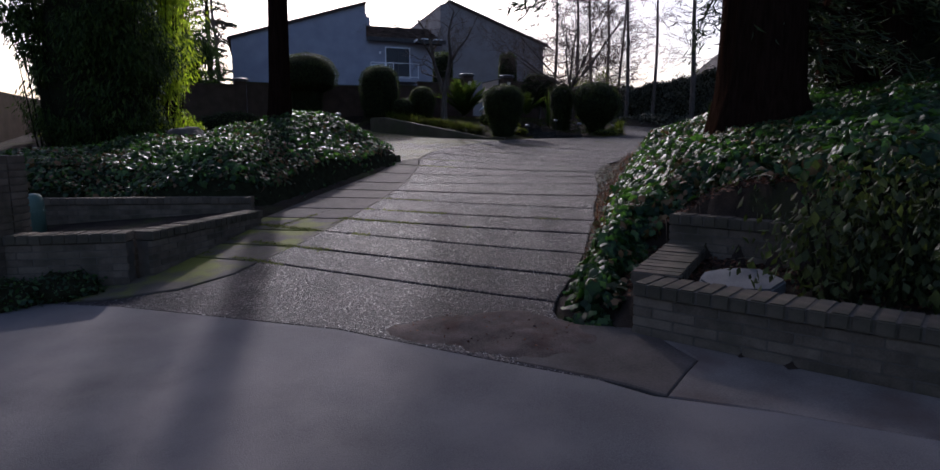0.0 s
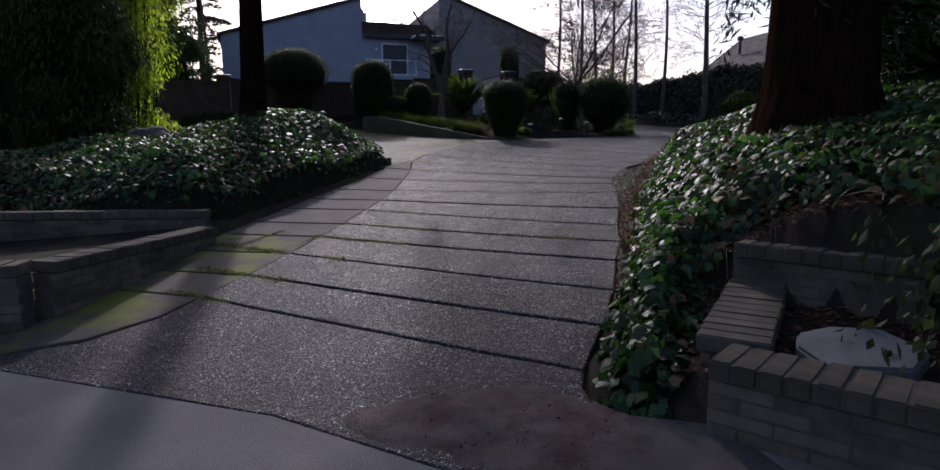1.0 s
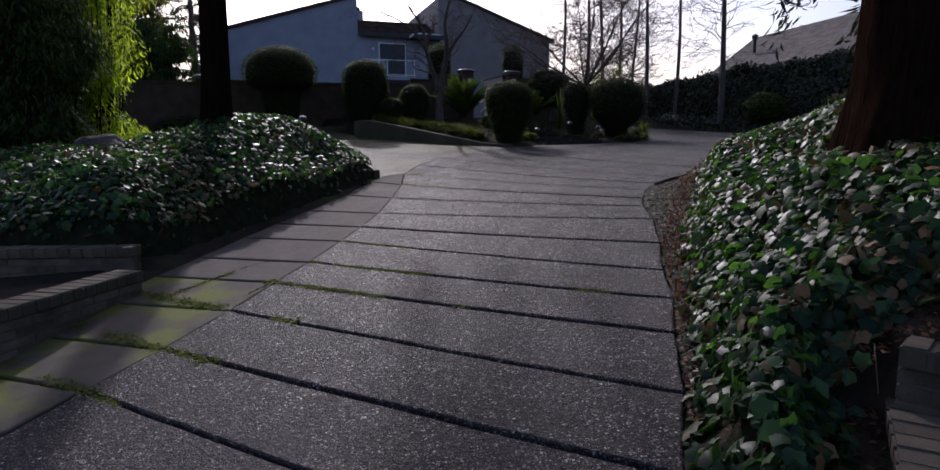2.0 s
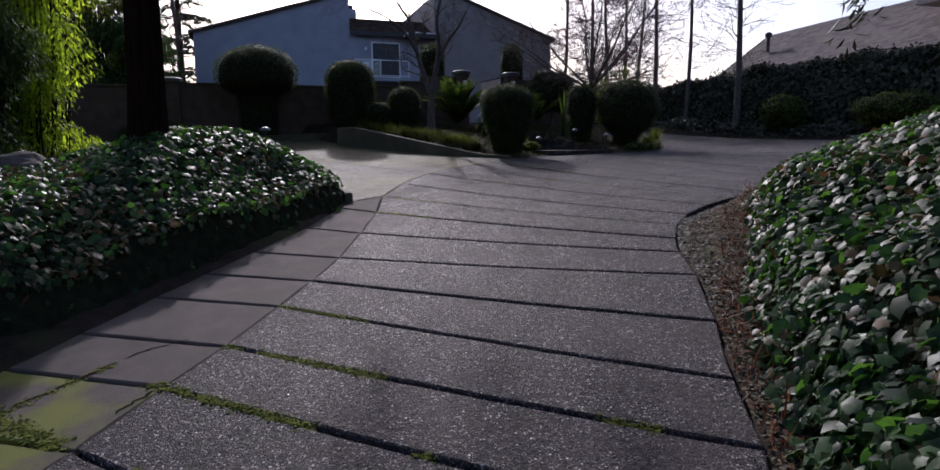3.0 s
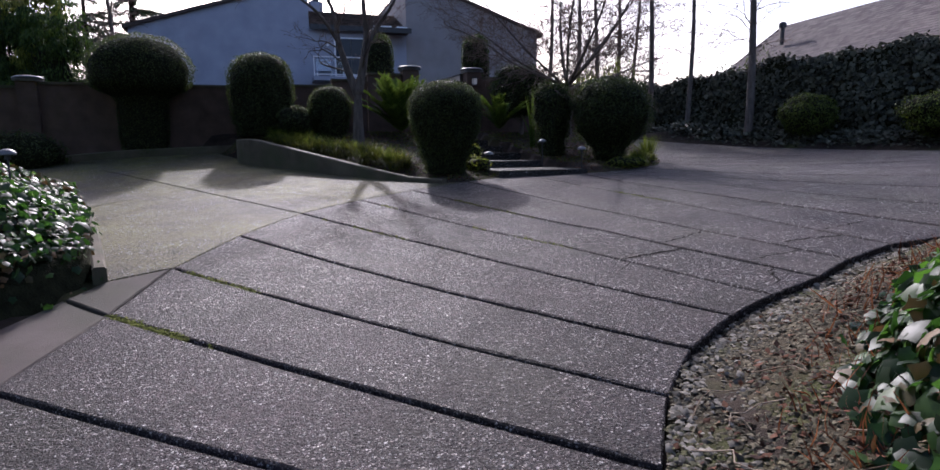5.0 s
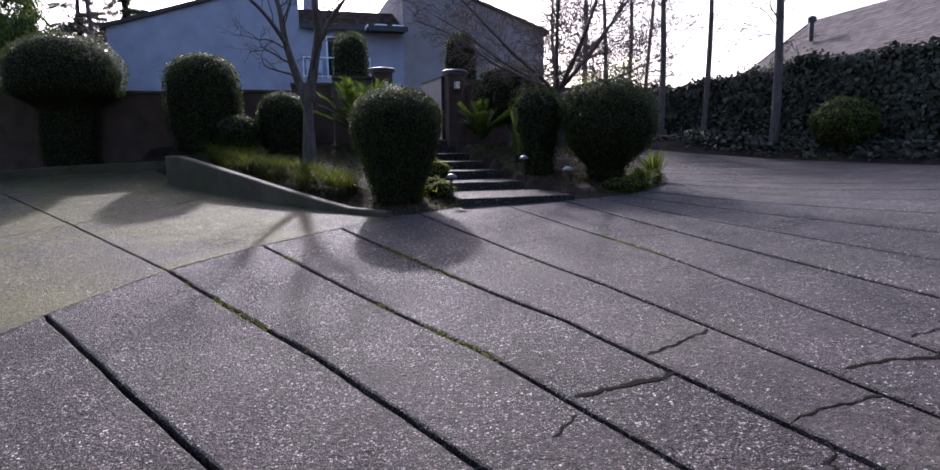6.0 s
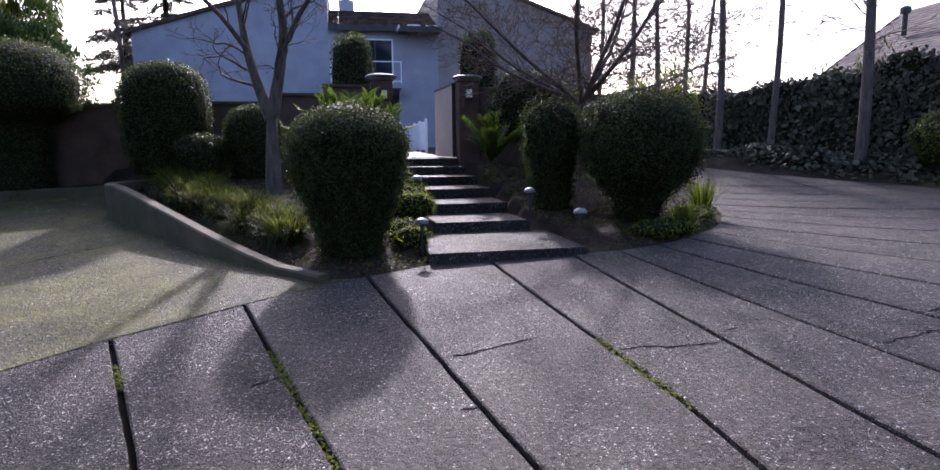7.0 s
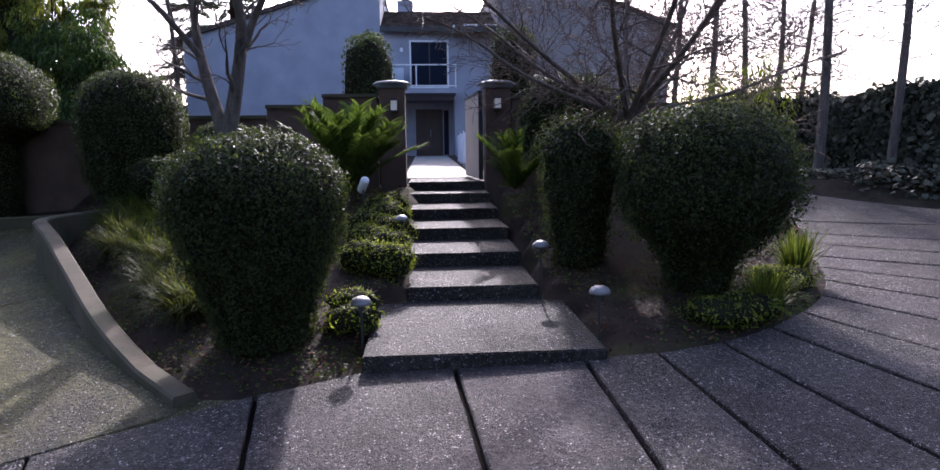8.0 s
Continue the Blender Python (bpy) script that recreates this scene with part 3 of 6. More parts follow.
# narrow strip of plainer concrete along the ivy
OUT_X, OUT_Y = [-3.72, -3.3, -3.17, -2.68, -1.95, -1.6], [6.8, 9.4, 9.65, 11.23, 13.25, 15.05]


def strip_out(j):
    y = j[1] + 0.42
    return float(np.interp(y, OUT_Y, OUT_X)), y


slab([(-4.8, 6.2), (-3.72, 6.09), (-3.02, 6.31), (-2.62, 6.74), (-2.46, 7.2), strip_out(JOINTS[0]), (-3.72, 6.8)], M_MOSSCONC, drive)
for j in JOINTS[:10]:
    joint_board(strip_out(j), (j[0], j[1]), 0.1, 0.035)
for p, q in zip(JOINTS[0:10], JOINTS[1:11]):
    joint_board((p[0], p[1]), (q[0], q[1]), 0.1, 0.012)
for k, (p, q) in enumerate(zip(JOINTS[0:9], JOINTS[1:10])):
    slab([strip_out(p), close_up(p, -0.016), close_up(q, -0.016), strip_out(q)], M_MOSSCONC if k < 3 else M_CONC, drive, lift=-0.003)
slab([strip_out(JOINTS[9]), (-1.06, 14.17), (-1.13, 15.4), (-1.6, 15.05)], M_CONC, drive)
# left court
X = (-3.05, 20.1)
slab([(-1.6, 15.05), (-1.13, 15.4), (-0.93, 16.65), (-0.52, 17.85), X, (-3.9, 18.75), (-4.03, 18.53), (-2.61, 16.66), (-2.1, 15.85)], M_COURT, drive, gap=0.009)
slab([(-3.9, 18.75), X, (-6.1, 22.7), (-8.2, 22.75), (-6.2, 20.95), (-4.03, 18.53)], M_COURT, drive, gap=0.009)
slab([X, (-1.7, 22.45), (-2.4, 22.95), (-3.5, 23.9), (-4.1, 24.6), (-4.75, 25.3), (-6.1, 22.7)], M_COURT, drive, gap=0.009)
slab([X, (-0.52, 17.85), (0.13, 18.8), (0.85, 19.66), (1.42, 20.3), (1.42, 20.5), (0.0, 21.3), (-1.2, 22.12), (-1.7, 22.45)], M_COURT, drive, gap=0.009)
slab([(-6.1, 22.7), (-4.75, 25.3), (-9.6, 24.1), (-9.3, 23.7), (-8.2, 22.75)], M_COURT, drive, gap=0.009)
slab([(1.42, 20.5), (1.42, 20.2), (0.95, 19.75), (1.76, 20.56)], M_COURT, drive, gap=0.009)

# ---- walls and steps ----
def house_thing(name, label, category, group="", a=0.0, b=0.0, z=0.0):
    e = new(name)
    e.matrix_world = HOUSE @ Matrix.Translation((a, b, z))
    return tagged(e, label, category, group)


curb = thing("curb_wall", (0, 0, 0), "low weathered concrete curb wall round the planting bed", "wall")
curb["kind"] = "structure"


def ribbon(path, width, top, depth, mat, parent, name, side=1):
    """A wall of even width along a path; top: its height at each point."""
    bm = bmesh.new()
    rows = []
    P = [Vector((x, y, 0)) for x, y in path]
    for k, p in enumerate(P):
        t = (P[min(k + 1, len(P) - 1)] - P[max(k - 1, 0)]).normalized()
        n = Vector((-t.y, t.x, 0)) * side
        z, zb = top[k], depth[k]
        row = [p + Vector((0, 0, zb)), p + Vector((0, 0, z - 0.02)), p + n * 0.02 + Vector((0, 0, z)), p + n * (width - 0.02) + Vector((0, 0, z)),
               p + n * width + Vector((0, 0, z - 0.02)), p + n * width + Vector((0, 0, zb))]
        rows.append([bm.verts.new(c) for c in row])
    for r0, r1 in zip(rows, rows[1:]):
        for i in range(5):
            bm.faces.new((r0[i], r0[i + 1], r1[i + 1], r1[i]))
    bm.faces.new(rows[0])
    bm.faces.new(rows[-1][::-1])
    return part(name, bm, mat, parent)


def smooth_path(P, k=4):
    out = []
    for i in range(len(P) - 1):
        a, b, c, d = P[max(i - 1, 0)], P[i], P[i + 1], P[min(i + 2, len(P) - 1)]
        for s in range(k):
            t = s / k
            out.append(tuple(0.5 * (2 * b[m] + (c[m] - a[m]) * t + (2 * a[m] - 5 * b[m] + 4 * c[m] - d[m]) * t * t + (3 * b[m] - a[m] - 3 * c[m] + d[m]) * t ** 3) for m in (0, 1)))
    return out + [P[-1]]


CP = smooth_path([(-3.2, 25.6), (-3.5, 24.7), (-3.45, 23.9), (-3.1, 23.35), (-2.35, 22.85), (-1.2, 22.06), (0.0, 21.25), (1.4, 20.48)])
tops = [max(2.84 + (1.94 - 2.84) * max(0.0, min(1.0, (x + 2.9) / 4.28)), float(gz(x, y)) + 0.07) for x, y in CP]
ribbon(CP, 0.17, tops, [1.6] * len(CP), M_CURB, curb, "curb", -1)
lb = thing("back_curb", (0, 0, 0), "low dark curb at the foot of the brown garden wall", "curb")
lb["kind"] = "structure"
BC = [W(-10.4, -0.75), W(-8, -0.75), W(-5.2, -0.9)]
ribbon(BC, 0.15, [float(gz(x, y)) + 0.2 for x, y in BC], [1.5] * 3, M_CURB, lb, "curb")
ib = thing("bed_curb", (0, 0, 0), "thin concrete edging round the tip of the ivy bed", "curb")
ib["kind"] = "structure"
IB = smooth_path([(-1.57, 15.05), (-2.1, 15.88), (-2.63, 16.7), (-3.3, 17.65), (-4.05, 18.58)])
ribbon(IB, 0.12, [float(gz(x, y)) + 0.14 for x, y in IB], [0.9] * len(IB), M_CURB, ib, "curb", 1)

steps = house_thing("garden_steps", "exposed-aggregate concrete steps rising to the gate", "steps")
steps["kind"] = "structure"
NOSE = [(-6.83, 2.15), (-5.14, 2.295), (-4.03, 2.46), (-2.92, 2.625), (-1.82, 2.79), (-0.72, 2.955), (0.1, 3.12)]
for k, (b, z) in enumerate(NOSE):
    bk = NOSE[k + 1][0] + 0.12 if k < 6 else 1.6
    a0, a1 = (-0.8, 1.1) if k == 0 else (-0.48 - 0.02 * k, 0.88 - 0.01 * k)
    boxpart("landing" if k in (0, 6) else "step", (a0, a1, b, bk, z - 0.4, z), M_STEP, steps, bevel=0.012)
walkway = house_thing("walkway", "pale sunlit concrete walk between gate and front door", "walk")
walkway["kind"] = "structure"
for k in range(3):
    bm = box(bmesh.new(), -0.75, 0.75, 1.61 + k * 5.3, 6.89 + k * 5.3, 2.9, 3.13, 0.01)
    for v in bm.verts:
        v.co.z += 0.021 * (v.co.y - 1.6)
    part("slab", bm, M_STONE, walkway)

wall = house_thing("wall_front", "brown-painted masonry garden wall with a flat cap", "wall")
wall["kind"] = "structure"


def wall_run(a0, a1, top, base=1.6, b=0.0):
    boxpart("wall_panel", (a0, a1, b, b + 0.22, base, top - 0.07), M_WALL, wall, bevel=0.004)
    boxpart("coping", (a0 - 0.02, a1 + 0.02, b - 0.04, b + 0.26, top - 0.07, top), M_CURB, wall, bevel=0.01)


wall_run(-16.5, -10.55, 4.2)
wall_run(-10.1, -5.3, 4.3)
wall_run(-5.26, -3.15, 4.36)
wall_run(-3.11, -2.15, 4.54)
wall_run(-2.11, -1.15, 4.73)
wall_run(1.32, 3.2, 4.7)
wall_run(3.24, 4.6, 4.55)
side_wall = house_thing("wall_side", "low brown boundary wall on the shady side", "wall")
side_wall["kind"] = "structure"
boxpart("wall_panel", (-16.72, -16.5, -14, 0.22, 0.5, 3.3), M_WALL, side_wall, bevel=0.01)


def gate_pillar(a, width=0.46, base=1.9, top=4.82, lamp=True):
    p = house_thing("gate_pillar", "square brown masonry gate pillar with a rounded stone cap" if lamp else "square brown wall pillar with a flat stone cap", "pillar", "pillars of the garden wall", a, 0.11, 0)
    h = width / 2
    boxpart("shaft", (-h, h, -h, h, base, top), M_WALL, p, bevel=0.012)
    bm = bmesh.new()
    box(bm, -h - 0.05, h + 0.05, -h - 0.05, h + 0.05, top, top + 0.06, 0.015)
    part("cap_base", bm, M_CAP, p)
    part("cap", lathe(bmesh.new(), [(h + 0.11, top + 0.06), (h + 0.12, top + 0.09), (h + 0.06, top + 0.125), (h * 0.5, top + 0.15), (0.02, top + 0.16)], 20), M_CAP, p, smooth=True)
    return p


def lantern(a, b, z):
    e = house_thing("wall_lantern", "small square wall lantern with frosted glass and dark frame", "lantern", "lanterns on the gate pillars", a, b, z)
    boxpart("backplate", (-0.07, 0.07, -0.02, 0.0, -0.12, 0.12), M_DARKTRIM, e, bevel=0.004)
    boxpart("glass", (-0.062, 0.062, -0.14, -0.022, -0.1, 0.07), M_LAMPGLASS, e, bevel=0.006)
    boxpart("roof", (-0.085, 0.085, -0.165, 0.0, 0.07, 0.1), M_DARKTRIM, e, bevel=0.01)
    boxpart("base", (-0.07, 0.07, -0.15, 0.0, -0.125, -0.1), M_DARKTRIM, e, bevel=0.006)
    for sx in (-0.068, 0.056):
        for sy in (-0.146, -0.034):
            boxpart("bar", (sx, sx + 0.012, sy, sy + 0.012, -0.1, 0.07), M_DARKTRIM, e, bevel=0.001)


gate_pillar(-0.87)
gate_pillar(1.05)
gate_pillar(-10.33, 0.44, 1.6, 4.3, False)
lantern(-0.83, -0.12, 4.52)
lantern(1.03, -0.12, 4.55)
gate = house_thing("gate", "open solid taupe garden gate folded back from its pillar", "gate", a=0.76, b=0.3, z=3.14)
gate.matrix_world = gate.matrix_world @ Matrix.Rotation(radians(4.5), 4, 'Z')
boxpart("gate_panel", (-0.03, 0.03, 0, 1.75, 0.02, 1.62), M_TAUPE, gate, bevel=0.006)
boxpart("top_rail", (-0.045, 0.045, -0.01, 1.76, 1.62, 1.67), M_DARKTRIM, gate, bevel=0.006)
boxpart("hinge_stile", (-0.04, 0.04, -0.06, -0.002, 0.0, 1.66), M_DARKTRIM, gate, bevel=0.006)
for a, sgn in ((0.95, 1), (-1.12, -1)):
    pn = house_thing("side_screen", "pale blue-white low panel screen beside the walk", "screen", "screens beside the walk", a, 6.5, 3.2)
    for k in range(3):
        boxpart("panel", (-0.03, 0.03, k * 1.7, k * 1.7 + 1.62, 0.1, 1.05), M_PANELW, pn, bevel=0.006)
        boxpart("post", (-0.04, 0.04, k * 1.7 - 0.07, k * 1.7 - 0.01, 0, 1.12), M_WHITE, pn, bevel=0.005)
        boxpart("hook", (-0.05, 0.05, k * 1.7 + 0.7, k * 1.7 + 0.76, 1.051, 1.09), M_DARKTRIM, pn, bevel=0.005)

# ---- brick planters by the street ----
def brick_run(e, x0, y0, x1, y1, top, courses, w=0.22, rise=0.0, cap=True):
    """A brick wall from one point to another: mortar core, stretchers, rowlock coping."""
    d = Vector((x1 - x0, y1 - y0, 0))
    n = d.length
    m = Matrix.Translation((x0, y0, top)) @ Matrix.Rotation(math.atan2(d.y, d.x), 4, 'Z') @ Matrix.Rotation(-math.atan2(rise, n), 4, 'Y') @ Matrix.Translation((0, 0, -top))
    capz = 0.105 if cap else 0.0
    core = bmesh.new()
    box(core, 0.01, n - 0.01, -w / 2 + 0.006, w / 2 - 0.006, top - 1.1, top - capz - 0.004, 0, m)
    part("mortar_core", core, M_MORTAR, e)
    for c in range(courses):
        z1 = top - capz - 0.006 - c * 0.078
        k = max(1, round(n / 0.31))
        bl = n / k
        for i in range(k + (c % 2)):
            s0 = i * bl - (bl / 2 if c % 2 else 0)
            s1 = min(n, s0 + bl - 0.012)
            s0 = max(0.0, s0)
            if s1 - s0 < 0.05:
                continue
            for sd in (-1, 1):
                bm = bmesh.new()
                y0_, y1_ = (-w / 2, -w / 2 + 0.05) if sd < 0 else (w / 2 - 0.05, w / 2)
                box(bm, s0, s1, y0_, y1_, z1 - 0.066, z1, 0.004, m)
                part("brick", bm, M_BRICK, e)
    if cap:
        k = max(1, round(n / 0.118))
        bl = n / k
        bm0 = bmesh.new()
        box(bm0, -bl / 2 + 0.003, bl / 2 - 0.003, -w / 2 - 0.03, w / 2 + 0.03, -0.1, 0, 0.011)
        bed = bmesh.new()
        box(bed, 0.004, n - 0.004, -w / 2 - 0.018, w / 2 + 0.018, top - 0.098, top - 0.007, 0, m)
        part("mortar_bed", bed, M_MORTAR, e)
        me = bpy.data.meshes.new("coping_brick")
        bm0.to_mesh(me)
        bm0.free()
        me.materials.append(M_BRICK)
        for i in range(k):
            ob = new("coping_brick", me)
            ob.parent = e
            ob.matrix_local = m @ pose((i + 0.5) * bl, random.uniform(-.004, .004), top + random.uniform(-.004, .003), random.uniform(-0.6, 0.6), 0, random.uniform(-0.6, 0.6))


rp = thing("brick_planter", (0, 0, 0), "low tan brick planter with rowlock coping beside the street", "planter", "brick planters")
brick_run(rp, 1.39, 4.64, 3.1, 3.16, 0.72, 6, 0.3)
brick_run(rp, 3.16, 3.1, 6.5, 1.3, 0.72, 6, 0.3)
brick_run(rp, 1.55, 4.84, 2.3, 6.08, 0.715, 4, 0.34, 0.085)
brick_run(rp, 2.1, 6.05, 2.95, 5.22, 1.08, 6, 0.16)
lp = thing("brick_planter", (0, 0, 0), "angled tan brick planter with stone-like coping at the drive's mouth", "planter", "brick planters")
brick_run(lp, -8.6, 5.85, -3.72, 6.7, 0.82, 6, 0.24)
brick_run(lp, -3.68, 6.86, -3.2, 9.2, 0.8, 6, 0.24)
brick_run(lp, -3.36, 9.62, -8.6, 9.3, 0.97, 5, 0.18)
bp = thing("brick_pier", (-5.15, 6.55, 0), "tall tan brick pier at the end of the planter", "pier")
for c in range(20):
    for i, (dx, dy) in enumerate(((-0.14, -0.14), (0.14, -0.14), (-0.14, 0.14), (0.14, 0.14))):
        bm = bmesh.new()
        sx, sy = (0.155, 0.12) if (c + i) % 2 else (0.12, 0.155)
        box(bm, dx - 0.134, dx + 0.134, dy - 0.134, dy + 0.134, 0.1 + c * 0.078, 0.168 + c * 0.078, 0.005)
        part("brick", bm, M_BRICK, bp)
boxpart("mortar_core", (-0.262, 0.262, -0.262, 0.262, -0.1, 1.66), M_MORTAR, bp, bevel=0)

ub = thing("utility_box", (-6.3, 8.9, 0.5), "dull green plastic utility post in the planter", "utility box")
part("body", lathe(bmesh.new(), [(0.13, -0.1), (0.13, 0.42), (0.12, 0.5), (0.09, 0.56), (0.03, 0.58)], 14), M_GREENBOX, ub, smooth=True)
part("collar", lathe(bmesh.new(), [(0.14, 0.3), (0.14, 0.34)], 14), M_GREENBOX, ub)
fs = thing("flagstone", (2.19, 4.86, 0.56), "pale broken flagstone lying in the planter", "stone")
bm = bmesh.new()
bm.faces.new([bm.verts.new((x, y, 0)) for x, y in ((-0.3, -0.28), (0.22, -0.42), (0.5, -0.2), (0.42, 0.2), (0.1, 0.32), (-0.2, 0.26), (-0.33, 0.05))])
r = bmesh.ops.extrude_face_region(bm, geom=bm.faces[:])["geom"]
for v in r:
    if isinstance(v, bmesh.types.BMVert):
        v.co.z += 0.12
bmesh.ops.bevel(bm, geom=bm.edges[:], offset=0.02, segments=2, affect='EDGES')
o = part("slab", bm, M_FLAG, fs)
o.rotation_euler = (radians(6), radians(-5), 0)
o.scale = (0.75, 0.8, 1.0)

# dirt washed over the apron
WASH = [(-0.6, 4.9), (-0.4, 5.02), (-0.08, 5.12), (0.53, 5.04), (0.84, 4.75), (0.92, 4.45), (0.8, 4.25), (0.5, 4.28), (0.3, 4.36), (-0.26, 4.62)]
gx, gy = np.meshgrid(np.arange(-1.2, 1.7, 0.045), np.arange(3.3, 5.4, 0.045))
dx, dy = gx.ravel(), gy.ravel()
bumpy = np.array([noise.noise(Vector((a * 3.2, b * 3.2, 0))) for a, b in zip(dx, dy)])
rough = np.array([noise.noise(Vector((a * 11, b * 11, 4))) for a, b in zip(dx, dy)])
dd = np.where(inside(WASH, dx, dy), 1, -1) * edge_dist(WASH, dx, dy) + 0.1 * bumpy + 0.05 * rough
dz = gz(dx, dy) + 0.018 + np.where(dd > 0, 0.034 * sm(dd / 0.4) * (0.5 + 1.0 * bumpy) + 0.012 * rough, 0.25 * np.maximum(dd, -0.3))
w = gx.shape[1]
i = (np.arange(gx.shape[0] - 1)[:, None] * w + np.arange(w - 1)[None]).ravel()
F = np.stack([i, i + 1, i + w + 1, i + w], -1)
tagged(soup("washed_dirt", np.stack([dx, dy, dz], -1), F[(dd[F] > -0.12).any(1)], M_DIRT, smooth=True), "reddish dirt and leaf litter washed over the drive's foot", "dirt", kind="stuff")
gut = thing("gutter", (0, 0, 0), "worn concrete gutter strip between brick planter and street", "gutter")
gut["kind"] = "structure"
slab([(1.24, 3.55), (1.8, 3.27), (2.6, 2.8), (4.0, 2.12), (4.3, 2.5), (3.08, 3.15), (1.42, 4.58), (1.6, 4.0)], M_GUTTER, gut, lift=0.006, gap=0.003)
slab([(0.34, 4.17), (0.5, 4.36), (0.95, 4.75), (1.42, 4.58), (1.6, 4.0), (1.24, 3.55), (0.9, 3.83)], M_REDCONC, gut, name="rust_stained_slab", lift=0.008, gap=0.003)
slab([(4.0, 2.12), (9, -0.27), (9, 0.0), (6.4, 1.2), (4.2, 2.4)], M_GUTTER, gut, lift=0.006)

# ---- house ----
house = house_thing("house", "two-storey grey stucco house with shed roofs, balcony and recessed front door", "house", b=18.0)


def prism(outline, b0, b1):
    bm = bmesh.new()
    f = bm.faces.new([bm.verts.new((a, b0, z)) for a, z in outline])
    g = bmesh.ops.extrude_face_region(bm, geom=[f])["geom"]
    for v in g:
        if isinstance(v, bmesh.types.BMVert):
            v.co.y = b1
    return bm


part("wall", prism([(-11.15, 2.4), (-2.25, 2.4), (-2.25, 11.6), (-11.15, 8.8)], 0, 12), M_STUCCO, house, "blue-grey stucco gable wing with a sloping top")
part("wall", prism([(3.2, 2.4), (11.5, 2.4), (11.5, 9.5), (3.85, 12.15), (3.2, 11.95)], 0, 13), M_TINTSTUCCO, house, "grey stucco gable wing with a sloping top, the light's warm cast in its colour")
part("roof", prism([(-11.4, 8.72), (-11.4, 8.9), (-2.2, 11.78), (-2.2, 11.6)], -0.18, 12.2), M_ROOF, house)
part("roof", prism([(3.85, 12.15), (3.85, 12.32), (11.8, 9.58), (11.8, 9.4)], -0.18, 13.2), M_ROOF, house)
part("wall", prism([(-2.25, 6.25), (3.2, 6.25), (3.2, 9.35), (-2.25, 9.35)], 0.02, 0.3), M_STUCCO, house)
part("wall", prism([(1.15, 2.4), (3.2, 2.4), (3.2, 6.25), (1.15, 6.25)], 0.02, 0.3), M_STUCCO, house)
part("wall", prism([(-2.25, 2.4), (-1.95, 2.4), (-1.95, 6.25), (-2.25, 6.25)], 0.02, 0.3), M_STUCCO, house)
boxpart("porch_wall", (-1.95, 1.15, 1.6, 1.8, 2.4, 6.25), M_STUCCO, house, bevel=0)
boxpart("porch_side", (-2.05, -1.95, 0.3, 1.6, 2.4, 6.25), M_STUCCO, house, bevel=0)
boxpart("porch_side", (1.15, 1.25, 0.3, 1.6, 2.4, 6.25), M_STUCCO, house, bevel=0)
boxpart("porch_ceiling", (-1.95, 1.15, 0.3, 1.6, 6.1, 6.25), M_STUCCO, house, bevel=0)
boxpart("porch_floor", (-1.95, 1.15, -0.6, 1.6, 3.2, 3.47), M_CONC, house, bevel=0.01)
# roof between the wings, with a skylight bay
bm = bmesh.new()
rows = 9
for k in range(rows):
    y0, z0 = -0.35 + k * 0.42, 9.32 + k * 0.16
    cols = 22
    for i in range(cols):
        a0 = -2.24 + i * 5.42 / cols
        box(bm, a0, a0 + 5.42 / cols - 0.004, y0, y0 + 0.5, z0 - 0.06, z0 + 0.004 * (i % 2), 0, None)
for v in bm.verts:
    v.co.z += 0.36 * (v.co.y - (-0.35)) * 0.12
part("roof", bm, M_ROOF, house, "brown flat-tile roof between the wings")
boxpart("fascia", (-2.24, 1.3, -0.42, -0.36, 9.1, 9.36), M_DARKTRIM, house, bevel=0.005)
part("bay_roof", prism([(1.15, 9.05), (1.15, 9.2), (3.19, 9.2), (3.19, 9.05)], -1.35, -0.05), M_ROOF, house)
boxpart("bay_fascia", (1.13, 3.19, -1.42, -1.352, 8.93, 9.2), M_DARKTRIM, house, bevel=0.004)
boxpart("gutter_end", (1.06, 1.128, -1.42, -0.2, 9.1, 9.24), M_WHITE, house, bevel=0.01)
for a in (1.55, 2.45):
    sk = boxpart("skylight", (a, a + 0.62, -0.95, -0.35, 9.24, 9.36), M_WHITE, house, "white-framed flat skylight", bevel=0.02, m=None)
    boxpart("pane", (a + 0.05, a + 0.57, -0.9, -0.4, 9.361, 9.372), M_LAMPGLASS, sk, bevel=0.002)
boxpart("chimney", (-1.7, -0.8, 6.5, 7.3, 10.4, 12.1), M_STUCCO, house, bevel=0.02)
boxpart("chimney_cap", (-1.5, -1.0, 6.7, 7.1, 12.1, 12.4), M_DARKTRIM, house, bevel=0.02)
# balcony door
wd = boxpart("window_frame", (-0.93, 0.9, -0.04, 0.015, 6.62, 8.8), M_WHITE, house, "white-framed sliding balcony door", bevel=0.004)
boxpart("pane", (-0.85, 0.82, -0.055, -0.041, 6.7, 8.72), M_GLASS, wd, bevel=0.002)
boxpart("mullion", (-0.03, 0.03, -0.066, -0.056, 6.7, 8.72), M_DARKTRIM, wd, bevel=0.002)
boxpart("sill", (-0.98, 0.95, -0.08, 0.015, 6.56, 6.618), M_WHITE, wd, bevel=0.005)
balcony = boxpart("balcony_floor", (-2.22, 1.2, -1.35, 0.0, 6.28, 6.5), M_STUCCO, house, bevel=0.01)
boxpart("rail", (-2.2, 1.2, -1.34, -1.29, 7.5, 7.55), M_WHITE, house, "white tubular balcony railing", bevel=0.008)
boxpart("rail", (-2.2, 1.2, -1.34, -1.29, 6.58, 6.63), M_WHITE, house, bevel=0.008)
